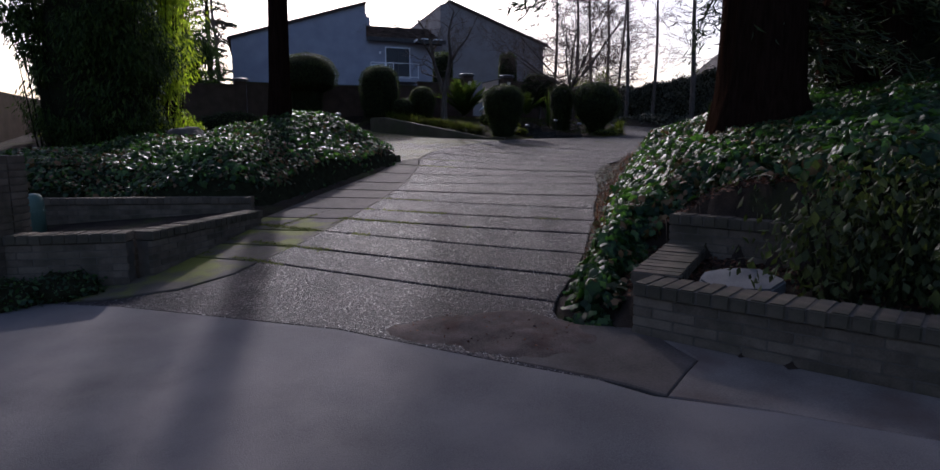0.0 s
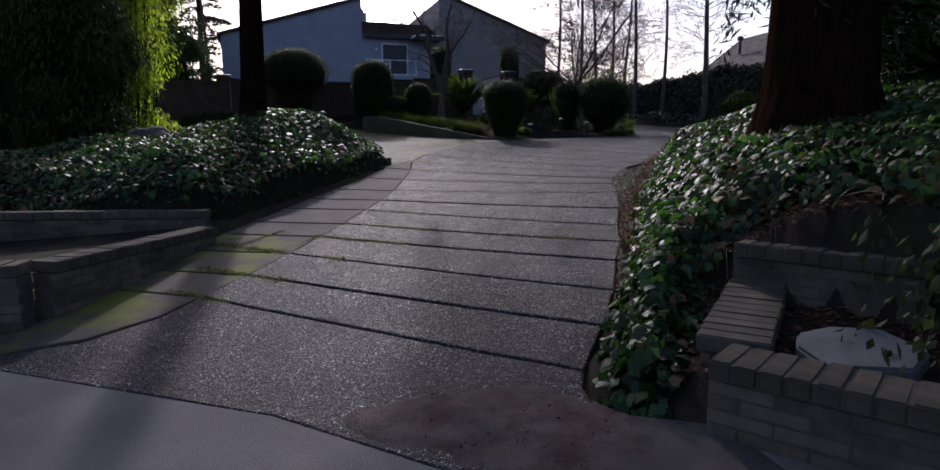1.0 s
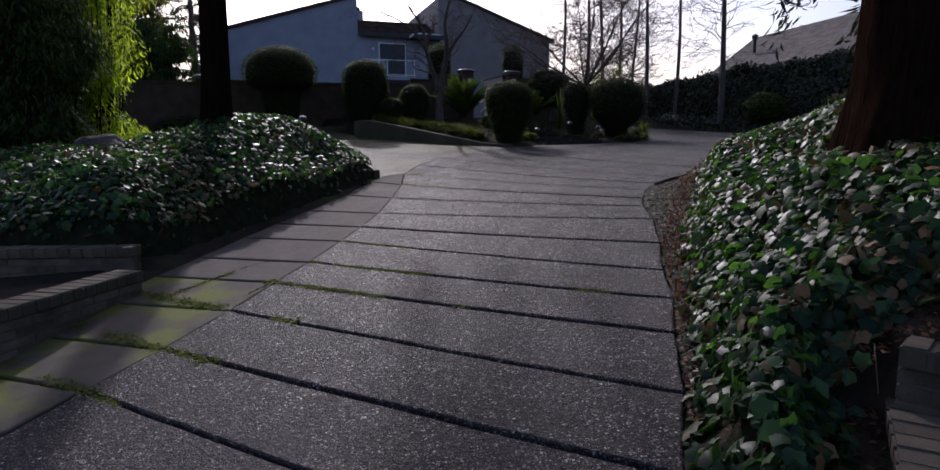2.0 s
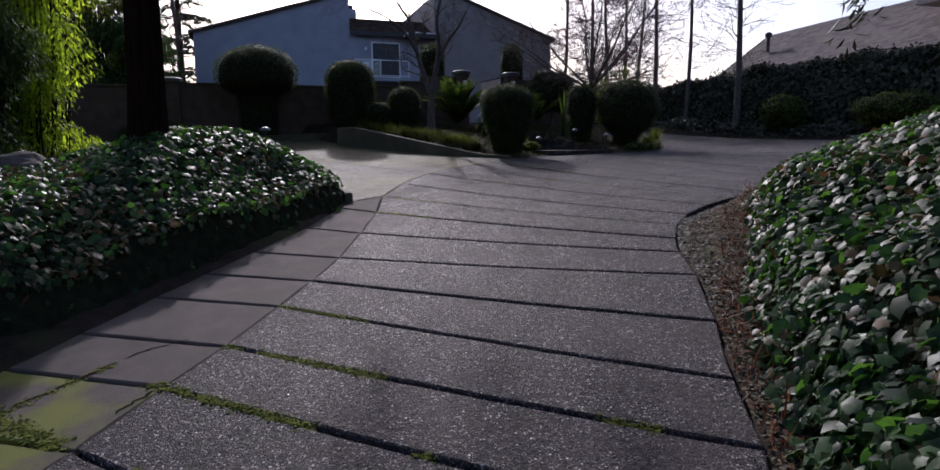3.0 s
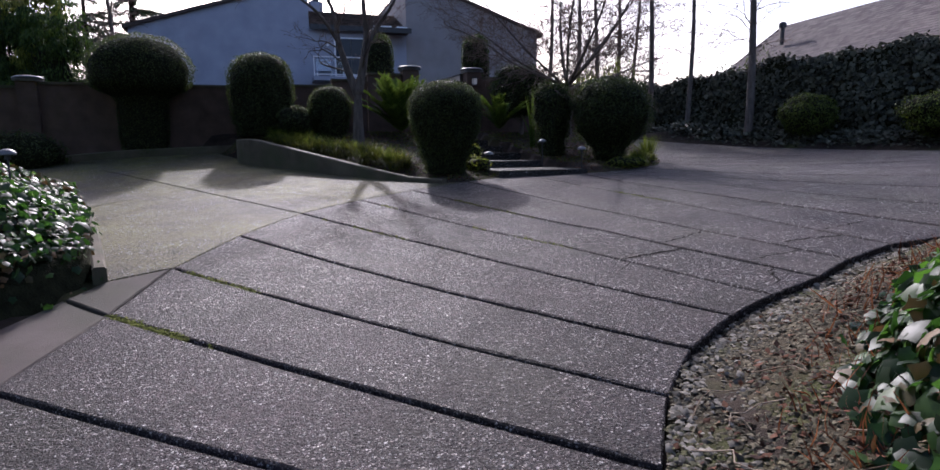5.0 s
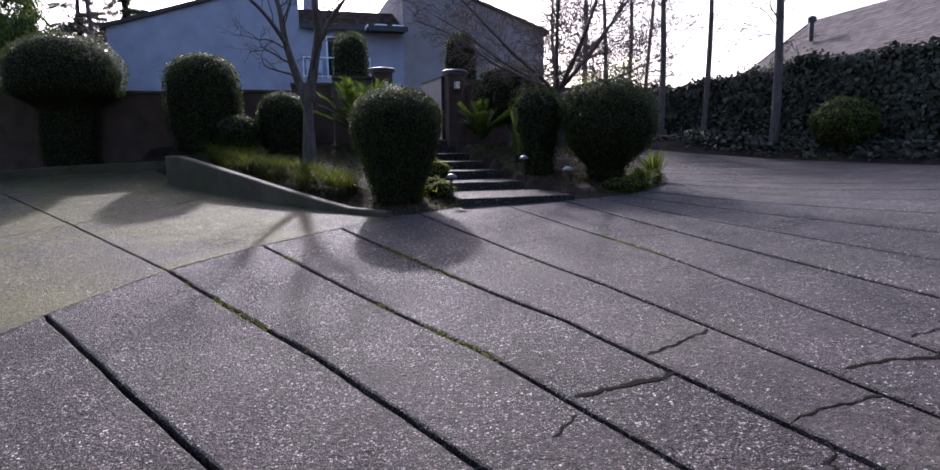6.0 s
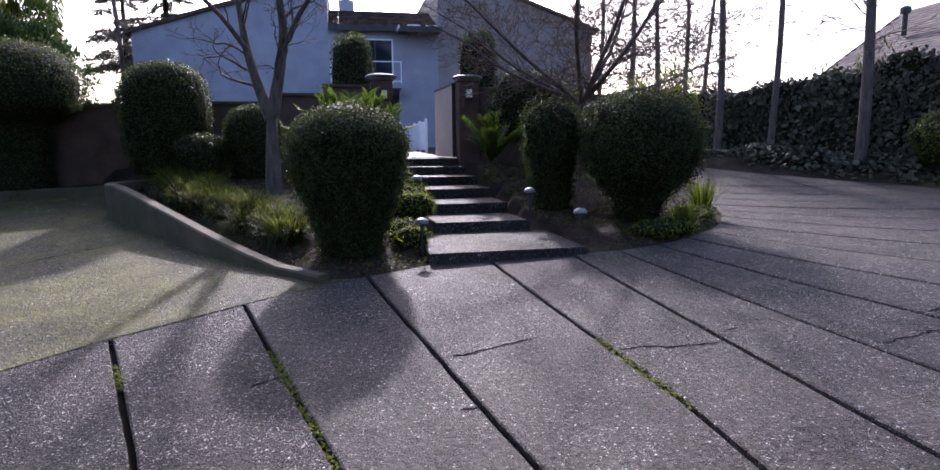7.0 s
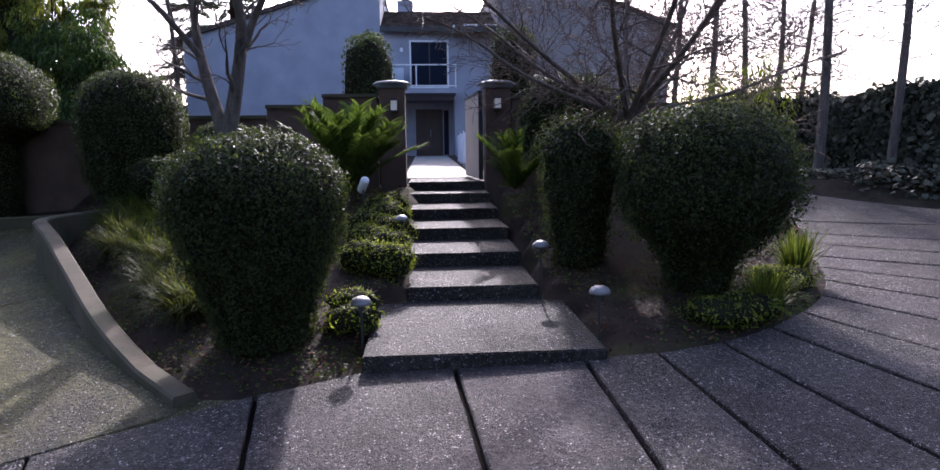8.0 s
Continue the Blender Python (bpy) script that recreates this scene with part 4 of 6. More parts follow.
for a in (-2.18, -0.62, 1.15):
    boxpart("rail_post", (a - 0.025, a + 0.025, -1.34, -1.29, 6.5, 7.55), M_WHITE, house, bevel=0.006)
boxpart("rail_glass", (-2.14, -0.66, -1.32, -1.31, 6.64, 7.49), M_CLEAR, house, "clear balcony rail pane", bevel=0)
boxpart("wall_lamp", (-1.36, -1.22, -0.12, 0.019, 8.28, 8.46), M_WHITE, house, "small white outdoor wall lamp", bevel=0.02)
ch = house_thing("balcony_chair", "pale folded canvas chair on the balcony", "chair", a=-1.6, b=17.4, z=6.5)
boxpart("backrest", (-0.4, 0.4, 0.1, 0.16, 0.3, 1.0), M_PANELW, ch, bevel=0.02)
boxpart("seat", (-0.4, 0.4, -0.4, 0.1, 0.3, 0.36), M_PANELW, ch, bevel=0.02)
for sx in (-0.38, 0.34):
    for sy in (-0.38, 0.06):
        boxpart("leg", (sx, sx + 0.04, sy, sy + 0.04, 0, 0.3), M_WHITE, ch, bevel=0.004)
fd = boxpart("front_door", (-0.72, 0.62, 1.55, 1.598, 3.47, 5.75), M_DOOR, house, "tall dark wooden double front door", bevel=0.006)
for k in range(3):
    boxpart("door_panel", (-0.6, -0.14, 1.535, 1.549, 3.65 + 0.68 * k, 4.2 + 0.68 * k), M_DOOR, fd, bevel=0.004)
    boxpart("door_panel", (0.04, 0.5, 1.535, 1.549, 3.65 + 0.68 * k, 4.2 + 0.68 * k), M_DOOR, fd, bevel=0.004)
boxpart("door_handle", (0.0, 0.03, 1.5, 1.534, 4.4, 4.75), M_METAL, fd, bevel=0.004)
boxpart("side_light", (0.68, 0.92, 1.57, 1.598, 3.5, 5.7), M_GLASS, house, bevel=0.003)

# neighbour's roof over the hedge
nb = thing("neighbour_house", (0, 0, 0), "neighbouring house with a grey-brown hipped shingle roof", "house")
rid0, rid1 = Vector((17.0, 39.8, 8.2)), Vector((24.5, 15.0, 8.6))
dirn = (rid1 - rid0).normalized()
perp = Vector((-dirn.y, dirn.x, 0)).normalized()
if perp.x > 0:
    perp = -perp
low = 4.8
e0 = Vector((13.2, 41.7, 4.8))
e1 = rid1 + perp * 5.0
bm = bmesh.new()
N1, N2 = 34, 60
for i in range(N1):
    for j in range(N2):
        def P(u, v):
            top = rid0.lerp(rid1, v)
            bot = e0.lerp(e1, v)
            p = bot.lerp(top, u)
            p.z = low + (top.z - low) * u
            return p
        u0, u1 = i / N1, (i + 1.15) / N1
        v0, v1 = (j + 0.5 * (i % 2)) / N2, (j + 0.97 + 0.5 * (i % 2)) / N2
        q = [P(u0, v0), P(u0, v1), P(u1, v1), P(u1, v0)]
        lift = Vector((0, 0, 0.022))
        bm.faces.new([bm.verts.new(q[0] + lift), bm.verts.new(q[1] + lift), bm.verts.new(q[2]), bm.verts.new(q[3])])
part("roof", bm, M_SHINGLE, nb)
bm = bmesh.new()
back = rid0 - perp * 6.5 - dirn * 3.0
bm.faces.new([bm.verts.new(p) for p in (Vector((e0.x, e0.y, low)), Vector((back.x, back.y, low)), rid0 + Vector((0, 0, 0.03)))])
part("roof_hip", bm, M_SHINGLE, nb)
bm = bmesh.new()
bk1 = rid1 - perp * 6.5
bm.faces.new([bm.verts.new(p) for p in (rid0, rid1, Vector((bk1.x, bk1.y, low)), Vector((back.x, back.y, low)))])
part("roof_back", bm, M_SHINGLE, nb)
bm = bmesh.new()
bmesh.ops.create_cube(bm, size=1)
m = Matrix.Translation(rid0.lerp(rid1, 0.5)) @ Matrix.Rotation(math.atan2(dirn.y, dirn.x), 4, 'Z')
for v in bm.verts:
    v.co = m @ Vector((v.co.x * 25, v.co.y * 8.5, v.co.z * 4.5 - 5.9))
part("wall", bm, M_TAUPE, nb)
vc = rid0.lerp(rid1, 0.42) + perp * 1.4
vm = Matrix.Translation((vc.x, vc.y, 7.55)) @ Matrix.Rotation(math.atan2(dirn.y, dirn.x), 4, 'Z')
dm = part("dormer", box(bmesh.new(), -0.9, 0.9, -0.9, 0.9, 0, 1.15, 0.02, vm), M_TAUPE, nb)
part("dormer_cap", box(bmesh.new(), -1.0, 1.0, -1.0, 1.0, 1.15, 1.23, 0.02, vm), M_SHINGLE, nb)
pc = rid0.lerp(rid1, 0.05) + perp * 1.2
pp = part("vent_pipe", lathe(bmesh.new(), [(0.09, 0), (0.09, 0.75), (0.17, 0.76), (0.17, 0.95), (0.05, 1.02)], 10, Matrix.Translation((pc.x, pc.y, 7.1))), M_DARKTRIM, nb)
from mathutils.bvhtree import BVHTree

# ---- ivy ----
def ivy_height(x, y, poly, thick, ramp=0.35):
    d = edge_dist(poly, x, y)
    return soil(x, y) + thick * sm(d / ramp) * (0.85 + 0.3 * np.sin(x * 2.1 + 1) * np.sin(y * 1.7))


def ivy_bed(name, poly, thick, per_m2, size, label, ramp=0.35, aged=0.06, face=2):
    px, py = [p[0] for p in poly], [p[1] for p in poly]
    area = (max(px) - min(px)) * (max(py) - min(py))
    n = int(area * per_m2)
    x, y = rng.uniform(min(px), max(px), n), rng.uniform(min(py), max(py), n)
    ok = inside(poly, x, y)
    x, y = x[ok], y[ok]
    near = edge_dist(poly, x, y) < 0.4
    x, y = np.concatenate([x] + [x[near]] * face), np.concatenate([y] + [y[near]] * face)
    if not face:
        clear = (edge_dist(poly, x, y) > 0.1) | (rng.uniform(size=len(x)) < 0.2)
        x, y = x[clear], y[clear]
    x, y = x + rng.normal(0, 0.03, len(x)), y + rng.normal(0, 0.03, len(x))
    f = lambda a, b: ivy_height(a, b, poly, thick, ramp)
    z, e = f(x, y), 0.08
    N = np.stack([-(f(x + e, y) - f(x - e, y)) / (2 * e), -(f(x, y + e) - f(x, y - e)) / (2 * e), np.ones_like(x)], -1)
    N /= np.linalg.norm(N, axis=1)[:, None]
    P = np.stack([x, y, z], -1) + N * rng.uniform(-0.09, 0.05, len(x))[:, None]
    ob = thing(name, (0, 0, 0), label, "ivy")
    ob["kind"] = "stuff"
    old = rng.uniform(size=len(P)) < aged * (1 + 1.6 * np.sin(P[:, 0] * 1.7 + 0.6 * P[:, 1]) * np.sin(P[:, 1] * 1.3))
    down = np.stack([N[:, 0], N[:, 1], -0.6 * np.ones(len(P))], -1)
    leaves("foliage", P[~old], N[~old], size, M_IVY, ob, shape=(IVY_V, IVY_F), jitter=0.46, along=down[~old])
    leaves("old_foliage", P[old], N[old], size * 0.9, M_IVYOLD, ob, shape=(IVY_V, IVY_F), jitter=0.6)
    # Dark sheet below the leaves; its colour is the shade beneath the ivy.
    gx, gy = np.arange(min(px), max(px), 0.16), np.arange(min(py), max(py), 0.16)
    X2, Y2 = np.meshgrid(gx, gy)
    X2, Y2 = X2.ravel(), Y2.ravel()
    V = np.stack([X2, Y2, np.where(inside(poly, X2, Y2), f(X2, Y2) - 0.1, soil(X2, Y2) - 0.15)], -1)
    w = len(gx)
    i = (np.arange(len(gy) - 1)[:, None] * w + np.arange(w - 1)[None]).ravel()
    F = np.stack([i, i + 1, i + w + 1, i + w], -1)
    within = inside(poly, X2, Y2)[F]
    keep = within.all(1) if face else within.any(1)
    soup("shade_mat", V, F[keep], M_CORE, ob, smooth=True)
    return ob


IVY_L = [(-3.65, 9.75), (-3.27, 10.1), (-2.83, 11.3), (-2.06, 13.4), (-1.6, 15.05), (-2.25, 16.1), (-2.85, 17.1), (-4.4, 19.1), (-5.4, 19.0), (-5.6, 16.5), (-6.5, 14.2), (-10.0, 12.2), (-10.5, 9.75)]
IVY_R = [(0.88, 4.85), (1.0, 5.6), (1.36, 6.6), (1.8, 7.85), (2.2, 9.2), (2.55, 10.1), (2.88, 10.7), (3.1, 11.3), (3.4, 12.0), (4.08, 12.7), (5.0, 13.4), (6.3, 13.5), (8.5, 13.2), (9.5, 9.0), (9, 2.2), (5.1, 3.6), (3.75, 4.4), (3.12, 5.0), (3.1, 5.42), (2.42, 6.3), (2.04, 6.35), (1.32, 5.0), (1.2, 4.62)]
ivy_bed("ivy_bed", IVY_L, 0.42, 760, 0.071, "thick mounded bed of dark green ivy below the cedar", 0.13, 0.16, 0)
ivy_bed("ivy_bed", IVY_R, 0.3, 700, 0.079, "glossy ivy bank spilling over the planter below the redwood", aged=0.1)


# ---- clipped shrubs ----
def shrub(loc, rx, ry, rz, label, group="", zc=None, n=5000, size=0.04, power=2.4, mat=None, stem=0.5, name="clipped_shrub", rough=0.05, flat=0.0):
    """A clipped shrub: trunk, core dark as inner shade and a skin of small leaves. rz: half its height; zc: the
    middle's height over the foot.
    """
    mat = mat or M_BOX
    x, y = loc
    z = float(soil(np.array([x]), np.array([y]))[0]) - 0.03
    e = thing(name, (x, y, z), label, "shrub", group)
    zc = zc if zc is not None else rz * 0.95
    d = rng.normal(size=(n, 3))
    d /= np.linalg.norm(d, axis=1)[:, None]
    k = (np.abs(d) ** power).sum(1) ** (-1 / power)
    lump = np.array([noise.noise(Vector((a * 2.2 + x, b * 2.2 + y, c * 2.2))) for a, b, c in d])
    r = k * (1 + rough * 2.2 * lump + rough * 0.5 * rng.normal(size=n))
    P = d * r[:, None] * np.array([rx, ry, rz]) + np.array([0, 0, zc])
    N = d / np.array([rx, ry, rz])
    ok = P[:, 2] > 0.02
    leaves("foliage", P[ok], N[ok], size, mat, e, jitter=0.55)
    # Solid shell behind the leaves, coloured dark in place of inner shade.
    bm = bmesh.new()
    bmesh.ops.create_icosphere(bm, subdivisions=3, radius=1)
    for v in bm.verts:
        dd = v.co.normalized()
        kk = (abs(dd.x) ** power + abs(dd.y) ** power + abs(dd.z) ** power) ** (-1 / power)
        kk *= 0.93 + rough * 2.2 * noise.noise(Vector((dd.x * 2.2 + x, dd.y * 2.2 + y, dd.z * 2.2)))
        v.co = Vector((dd.x * kk * rx, dd.y * kk * ry, max(0.03, zc + dd.z * kk * rz)))
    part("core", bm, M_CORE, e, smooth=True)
    V, F = tubes([[((0.03 * math.sin(4 * s), 0.02, s * max(0.2, zc)), 0.07 - 0.02 * s) for s in (0, 0.25, 0.5, 0.75, 1)]], 8)
    soup("trunk", V, F, M_GREYBARK, e)
    return e


def topiary(loc, prof, label, group="", n=5000, size=0.032, mat=None, name="clipped_shrub", rough=0.05, ry=1.0, lean=(0.0, 0.0), stem=0.6):
    """A clipped shrub with an outline of its own: prof holds (height, radius) from the foot to the crown."""
    x, y = loc
    z = float(soil(np.array([x]), np.array([y]))[0]) - 0.03
    e = thing(name, (x, y, z), label, "shrub", group)
    H, R = np.array([p[0] for p in prof]), np.array([p[1] for p in prof])
    hs = np.linspace(H[0], H[-1], 160)
    k = np.exp(-0.5 * (np.arange(-9, 10) / 4.0) ** 2)
    rs = np.convolve(np.pad(np.interp(hs, H, R), 9, mode='edge'), k / k.sum(), 'valid')
    rs *= np.clip((hs[-1] - hs) / 0.1, 0, 1) ** 0.5
    dr, dh = np.gradient(rs), np.gradient(hs)
    area = np.cumsum((rs + 0.02) * np.hypot(dr, dh))
    u = np.interp(rng.uniform(0, area[-1], n), area, np.arange(160))
    h, r = np.interp(u, np.arange(160), hs), np.interp(u, np.arange(160), rs)
    slope = np.interp(u, np.arange(160), dr / dh)
    a = rng.uniform(0, 2 * np.pi, n)

    def lumps(a, h):
        return np.array([noise.noise(Vector((math.cos(p) * 1.6 + x, math.sin(p) * 1.6 + y, q * 2.4))) + 0.6 * noise.noise(Vector((math.cos(p) * 5 + y, math.sin(p) * 5 + x, q * 6))) for p, q in zip(a, h)])
    swell = 1 + rough * 1.8 * lumps(a, h) + rough * 0.6 * rng.normal(size=n) - 0.05 * rng.uniform(size=n) ** 2
    sprig = rng.uniform(size=n) < 0.05
    swell = np.where(sprig, swell + rng.uniform(0.0, 0.09, n), swell)
    mid = H[-1] * 0.6
    P = np.stack([r * np.cos(a) * swell + lean[0] * h, r * np.sin(a) * swell * ry + lean[1] * h, mid + (h - mid) * (1 + (swell - 1) * 0.7)], -1)
    N = np.stack([np.cos(a), np.sin(a), -np.clip(slope, -6, 6)], -1)
    ok = P[:, 2] > 0.02
    leaves("foliage", P[ok], N[ok], size, mat or M_BOX, e, jitter=0.6)
    # Closed dark surface just inside the leaves, painted as their inner shade.
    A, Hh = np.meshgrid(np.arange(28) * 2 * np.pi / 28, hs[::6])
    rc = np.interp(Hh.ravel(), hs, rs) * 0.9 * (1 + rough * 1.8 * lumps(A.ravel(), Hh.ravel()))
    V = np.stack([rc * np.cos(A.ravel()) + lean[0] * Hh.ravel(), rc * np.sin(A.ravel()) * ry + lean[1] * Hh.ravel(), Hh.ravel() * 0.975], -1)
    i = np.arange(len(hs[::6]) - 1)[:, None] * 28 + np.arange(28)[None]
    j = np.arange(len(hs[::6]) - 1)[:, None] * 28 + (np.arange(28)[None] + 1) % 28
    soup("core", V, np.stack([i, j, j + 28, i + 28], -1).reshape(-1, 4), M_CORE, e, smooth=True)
    V, F = tubes([[((0.03 * math.sin(4 * s), 0.02, -0.15 + s * (stem + 0.15)), 0.075 - 0.02 * s) for s in (0, 0.25, 0.5, 0.75, 1)]], 8)
    soup("trunk", V, F, M_GREYBARK, e)
    return e


G1 = "clipped shrubs of the planting bed"
topiary((1.36, 21.4), [(0, 0.36), (0.25, 0.43), (0.5, 0.52), (0.8, 0.63), (1.1, 0.7), (1.35, 0.71), (1.5, 0.64), (1.62, 0.51), (1.72, 0.33), (1.78, 0.15)], "large dark clipped shrub tapering to its foot beside the steps", G1, 34000, 0.027, rough=0.045)
topiary((-3.45, 25.3), [(0, 0.62), (0.4, 0.72), (1.0, 0.8), (1.5, 0.8), (1.8, 0.7), (2.0, 0.48), (2.1, 0.2)], "tall dome-shaped clipped shrub before the garden wall", G1, 20000, 0.032, rough=0.04)
topiary((-6.35, 25.05), [(0, 0.56), (0.6, 0.6), (1.2, 0.61), (1.5, 0.64), (1.58, 1.0), (1.72, 1.2), (1.9, 1.27), (2.2, 1.29), (2.5, 1.18), (2.75, 0.92), (2.9, 0.6), (2.98, 0.25)], "mushroom-shaped clipped shrub on a dark narrow base", G1, 26000, 0.032, rough=0.035, ry=0.8)
topiary((-1.72, 25.25), [(0, 0.36), (0.3, 0.47), (0.7, 0.55), (1.0, 0.52), (1.22, 0.38), (1.36, 0.16)], "small egg-shaped clipped shrub", G1, 9000, 0.03)
shrub((-2.45, 24.7), 0.42, 0.4, 0.36, "small loose round shrub", G1, 0.5, 2200, 0.04, 2.2, rough=0.1)
topiary((5.05, 23.6), [(0, 0.3), (0.3, 0.38), (0.5, 0.55), (0.72, 0.78), (1.0, 0.89), (1.35, 0.9), (1.6, 0.78), (1.78, 0.52), (1.88, 0.2)], "broad dark rounded shrub with a twiggy base beside the drive", G1, 27000, 0.033, rough=0.085)
topiary((3.78, 24.05), [(0, 0.3), (0.5, 0.36), (1.0, 0.44), (1.35, 0.43), (1.58, 0.3), (1.72, 0.1)], "shaggy dark shrub with brownish tips", G1, 9000, 0.036, rough=0.14)
shrub((3.35, 27.5), 0.85, 0.45, 0.72, "loose hedge shrub against the garden wall", G1, 1.25, 9000, 0.042, 2.4, rough=0.12)
shrub((-8.9, 23.75), 1.3, 0.6, 0.52, "low spreading shrub at the foot of the wall", G1, 0.45, 5000, 0.045, 2.1, rough=0.1)
for a, b, r, h in ((1.55, 1.2, 0.42, 1.62), (-1.45, 1.9, 0.46, 1.6)):
    shrub(W(a, b), r, r, h, "tall columnar dark evergreen inside the wall", "columnar evergreens by the gate", 1.42, 7000, 0.05, 6.0, name="columnar_shrub", rough=0.05)
shrub((11.95, 27.9), 0.75, 0.7, 0.6, "bright green rounded shrub before the hedge", "shrubs along the hedge", 0.7, 6500, 0.05, 2.1, M_OLIVE, rough=0.1)
shrub((14.3, 25.2), 1.3, 0.9, 0.6, "yellow-green spreading shrub before the hedge", "shrubs along the hedge", 0.65, 7500, 0.055, 2.1, M_OLIVE, rough=0.12)


# ---- ivy hedge along the side ----
def hedge_wall():
    e = thing("ivy_hedge", (0, 0, 0), "tall boundary fence overgrown with dark ivy", "hedge")
    p0, p1 = Vector((6.2, 36.4, 0)), Vector((24.5, 15.0, 0))
    L = (p1 - p0).length
    t = (p1 - p0) / L
    nrm = Vector((-t.y, t.x, 0))
    if nrm.y > 0:
        nrm = -nrm

    def top(s):
        return 4.9 + 0.1 * np.sin(s * 1.1) + 0.42 * sm((s - 7.6) / 1.0) + 0.06 * np.sin(s * 3.7)
    n = 36000
    s = rng.uniform(0, L, n)
    h = rng.uniform(0, 1, n) ** 0.85
    z0, z1 = 2.5, top(s)
    over = rng.uniform(size=n) < 0.2
    bulge = 0.12 * np.sin(s * 2.3) * np.sin(h * 5) + rng.normal(0, 0.05, n)
    off = np.where(over, rng.uniform(-0.6, 0.25, n), 0.28 + bulge)
    z = np.where(over, z1 + rng.normal(0, 0.07, n), z0 + (z1 - z0) * h)
    P = np.stack([p0.x + t.x * s + nrm.x * off, p0.y + t.y * s + nrm.y * off, z], -1)
    N = np.where(over[:, None], np.array([[0.0, 0, 1]]), np.array([[nrm.x, nrm.y, 0.35]]))
    leaves("foliage", P, N, 0.105, M_HEDGE, e, shape=(IVY_V, IVY_F), jitter=0.5, along=np.tile([[0, 0, -1.0]], (n, 1)))
    # Fence takes the dark inner-shade colour, so gaps between leaves go black.
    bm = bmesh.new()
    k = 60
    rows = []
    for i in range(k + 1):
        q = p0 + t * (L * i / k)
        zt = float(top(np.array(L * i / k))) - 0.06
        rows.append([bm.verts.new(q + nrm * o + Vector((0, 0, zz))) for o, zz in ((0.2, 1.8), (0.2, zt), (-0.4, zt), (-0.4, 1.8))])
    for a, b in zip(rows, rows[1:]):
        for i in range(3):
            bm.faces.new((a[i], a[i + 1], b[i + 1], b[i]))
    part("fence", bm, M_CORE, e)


hedge_wall()
nG = 5200
s = rng.uniform(0, 1, nG)
q = np.array([(7.3, 31.2), (8.2, 30.3), (10.2, 28.7), (11.6, 27.2), (13.2, 25.2), (16, 22.4)])
seg = np.cumsum(np.r_[0, np.hypot(*np.diff(q, axis=0).T)])
x, y = np.interp(s * seg[-1], seg, q[:, 0]) + rng.uniform(0, 1.5, nG) * 0.75, np.interp(s * seg[-1], seg, q[:, 1]) + rng.uniform(0, 1.5, nG) * 0.65
P = np.stack([x, y, soil(x, y) + rng.uniform(0.0, 0.22, nG)], -1)
gc = thing("ground_ivy", (0, 0, 0), "low ivy ground cover at the foot of the hedge", "ivy")
gc["kind"] = "stuff"
leaves("foliage", P, np.tile([[0, -0.3, 1.0]], (nG, 1)), 0.1, M_HEDGE, gc, shape=(IVY_V, IVY_F), jitter=0.5)


# ---- grasses, ferns, ground cover ----
def tuft(loc, n, length, label, mat=None, spread=0.9, width=1.0, name="grass_tuft", group="", radius=0.05, cat="grass", droop=0.0):
    mat = mat or M_GRASS
    x, y = loc
    z = float(soil(np.array([x]), np.array([y]))[0]) - 0.02
    e = thing(name, (x, y, z), label, cat, group)
    ang = rng.uniform(0, 2 * np.pi, n)
    lean = (droop + np.abs(rng.normal(0, spread * 0.55, n))).clip(0.05, 1.5)
    L = length * rng.uniform(0.6, 1.1, n)
    base = np.stack([np.cos(ang), np.sin(ang), np.zeros(n)], -1) * (radius * rng.uniform(0, 1, n) ** 0.5)[:, None]
    out = np.stack([np.cos(ang), np.sin(ang), np.zeros(n)], -1)
    side = np.stack([-np.sin(ang), np.cos(ang), np.zeros(n)], -1)
    V, K = [], 5
    for j in range(K):
        u = j / (K - 1)
        th = lean * (0.35 + 1.15 * u)
        c = base + out * (L * u * np.sin(th))[:, None] + np.array([0, 0, 1.0]) * (L * u * np.cos(th * 0.9))[:, None]
        w = width * 0.009 * (1 - u) ** 0.6 + 0.0006
        V += [c - side * w, c + side * w]
    V = np.stack(V, 1)
    f = np.array([(2 * j, 2 * j + 1, 2 * j + 3, 2 * j + 2) for j in range(K - 1)])
    F = f[None] + (np.arange(n) * 2 * K)[:, None, None]
    soup("foliage", V.reshape(-1, 3), F.reshape(-1, 4), mat, e)
    return e


tuft((6.15, 24.35), 170, 0.62, "upright green grass clump at the bed's corner", spread=0.45, name="grass_clump", group="grass clumps", radius=0.13, width=1.2)
tuft((5.6, 23.2), 200, 0.4, "low arching grass clump under the dark shrub", spread=0.9, name="grass_clump", group="grass clumps", radius=0.16)
tuft((5.75, 23.6), 150, 0.34, "low arching grass clump under the dark shrub", spread=0.9, name="grass_clump", group="grass clumps", radius=0.16)
for k in range(48):
    u = k / 47
    xx, yy = float(np.interp(u, [0, 0.12, 0.35, 1.0], [-3.1, -3.05, -2.3, 0.3])), float(np.interp(u, [0, 0.12, 0.35, 1.0], [24.9, 24.1, 23.15, 21.45]))
    off = 0.2 + (k * 0.37 % 1.0) * (0.95 - 0.5 * u)
    tuft((xx + 0.52 * off, yy + 0.85 * off), 260, 0.42 if k < 9 or k % 3 else 0.3, "arching green lily-turf with fine blades along the curb", M_GRASS if k < 9 or k % 4 == 0 else M_TURF,
         spread=0.9, name="lily_turf", group="lily-turf along the curb", radius=0.12, width=0.75, droop=0.35)
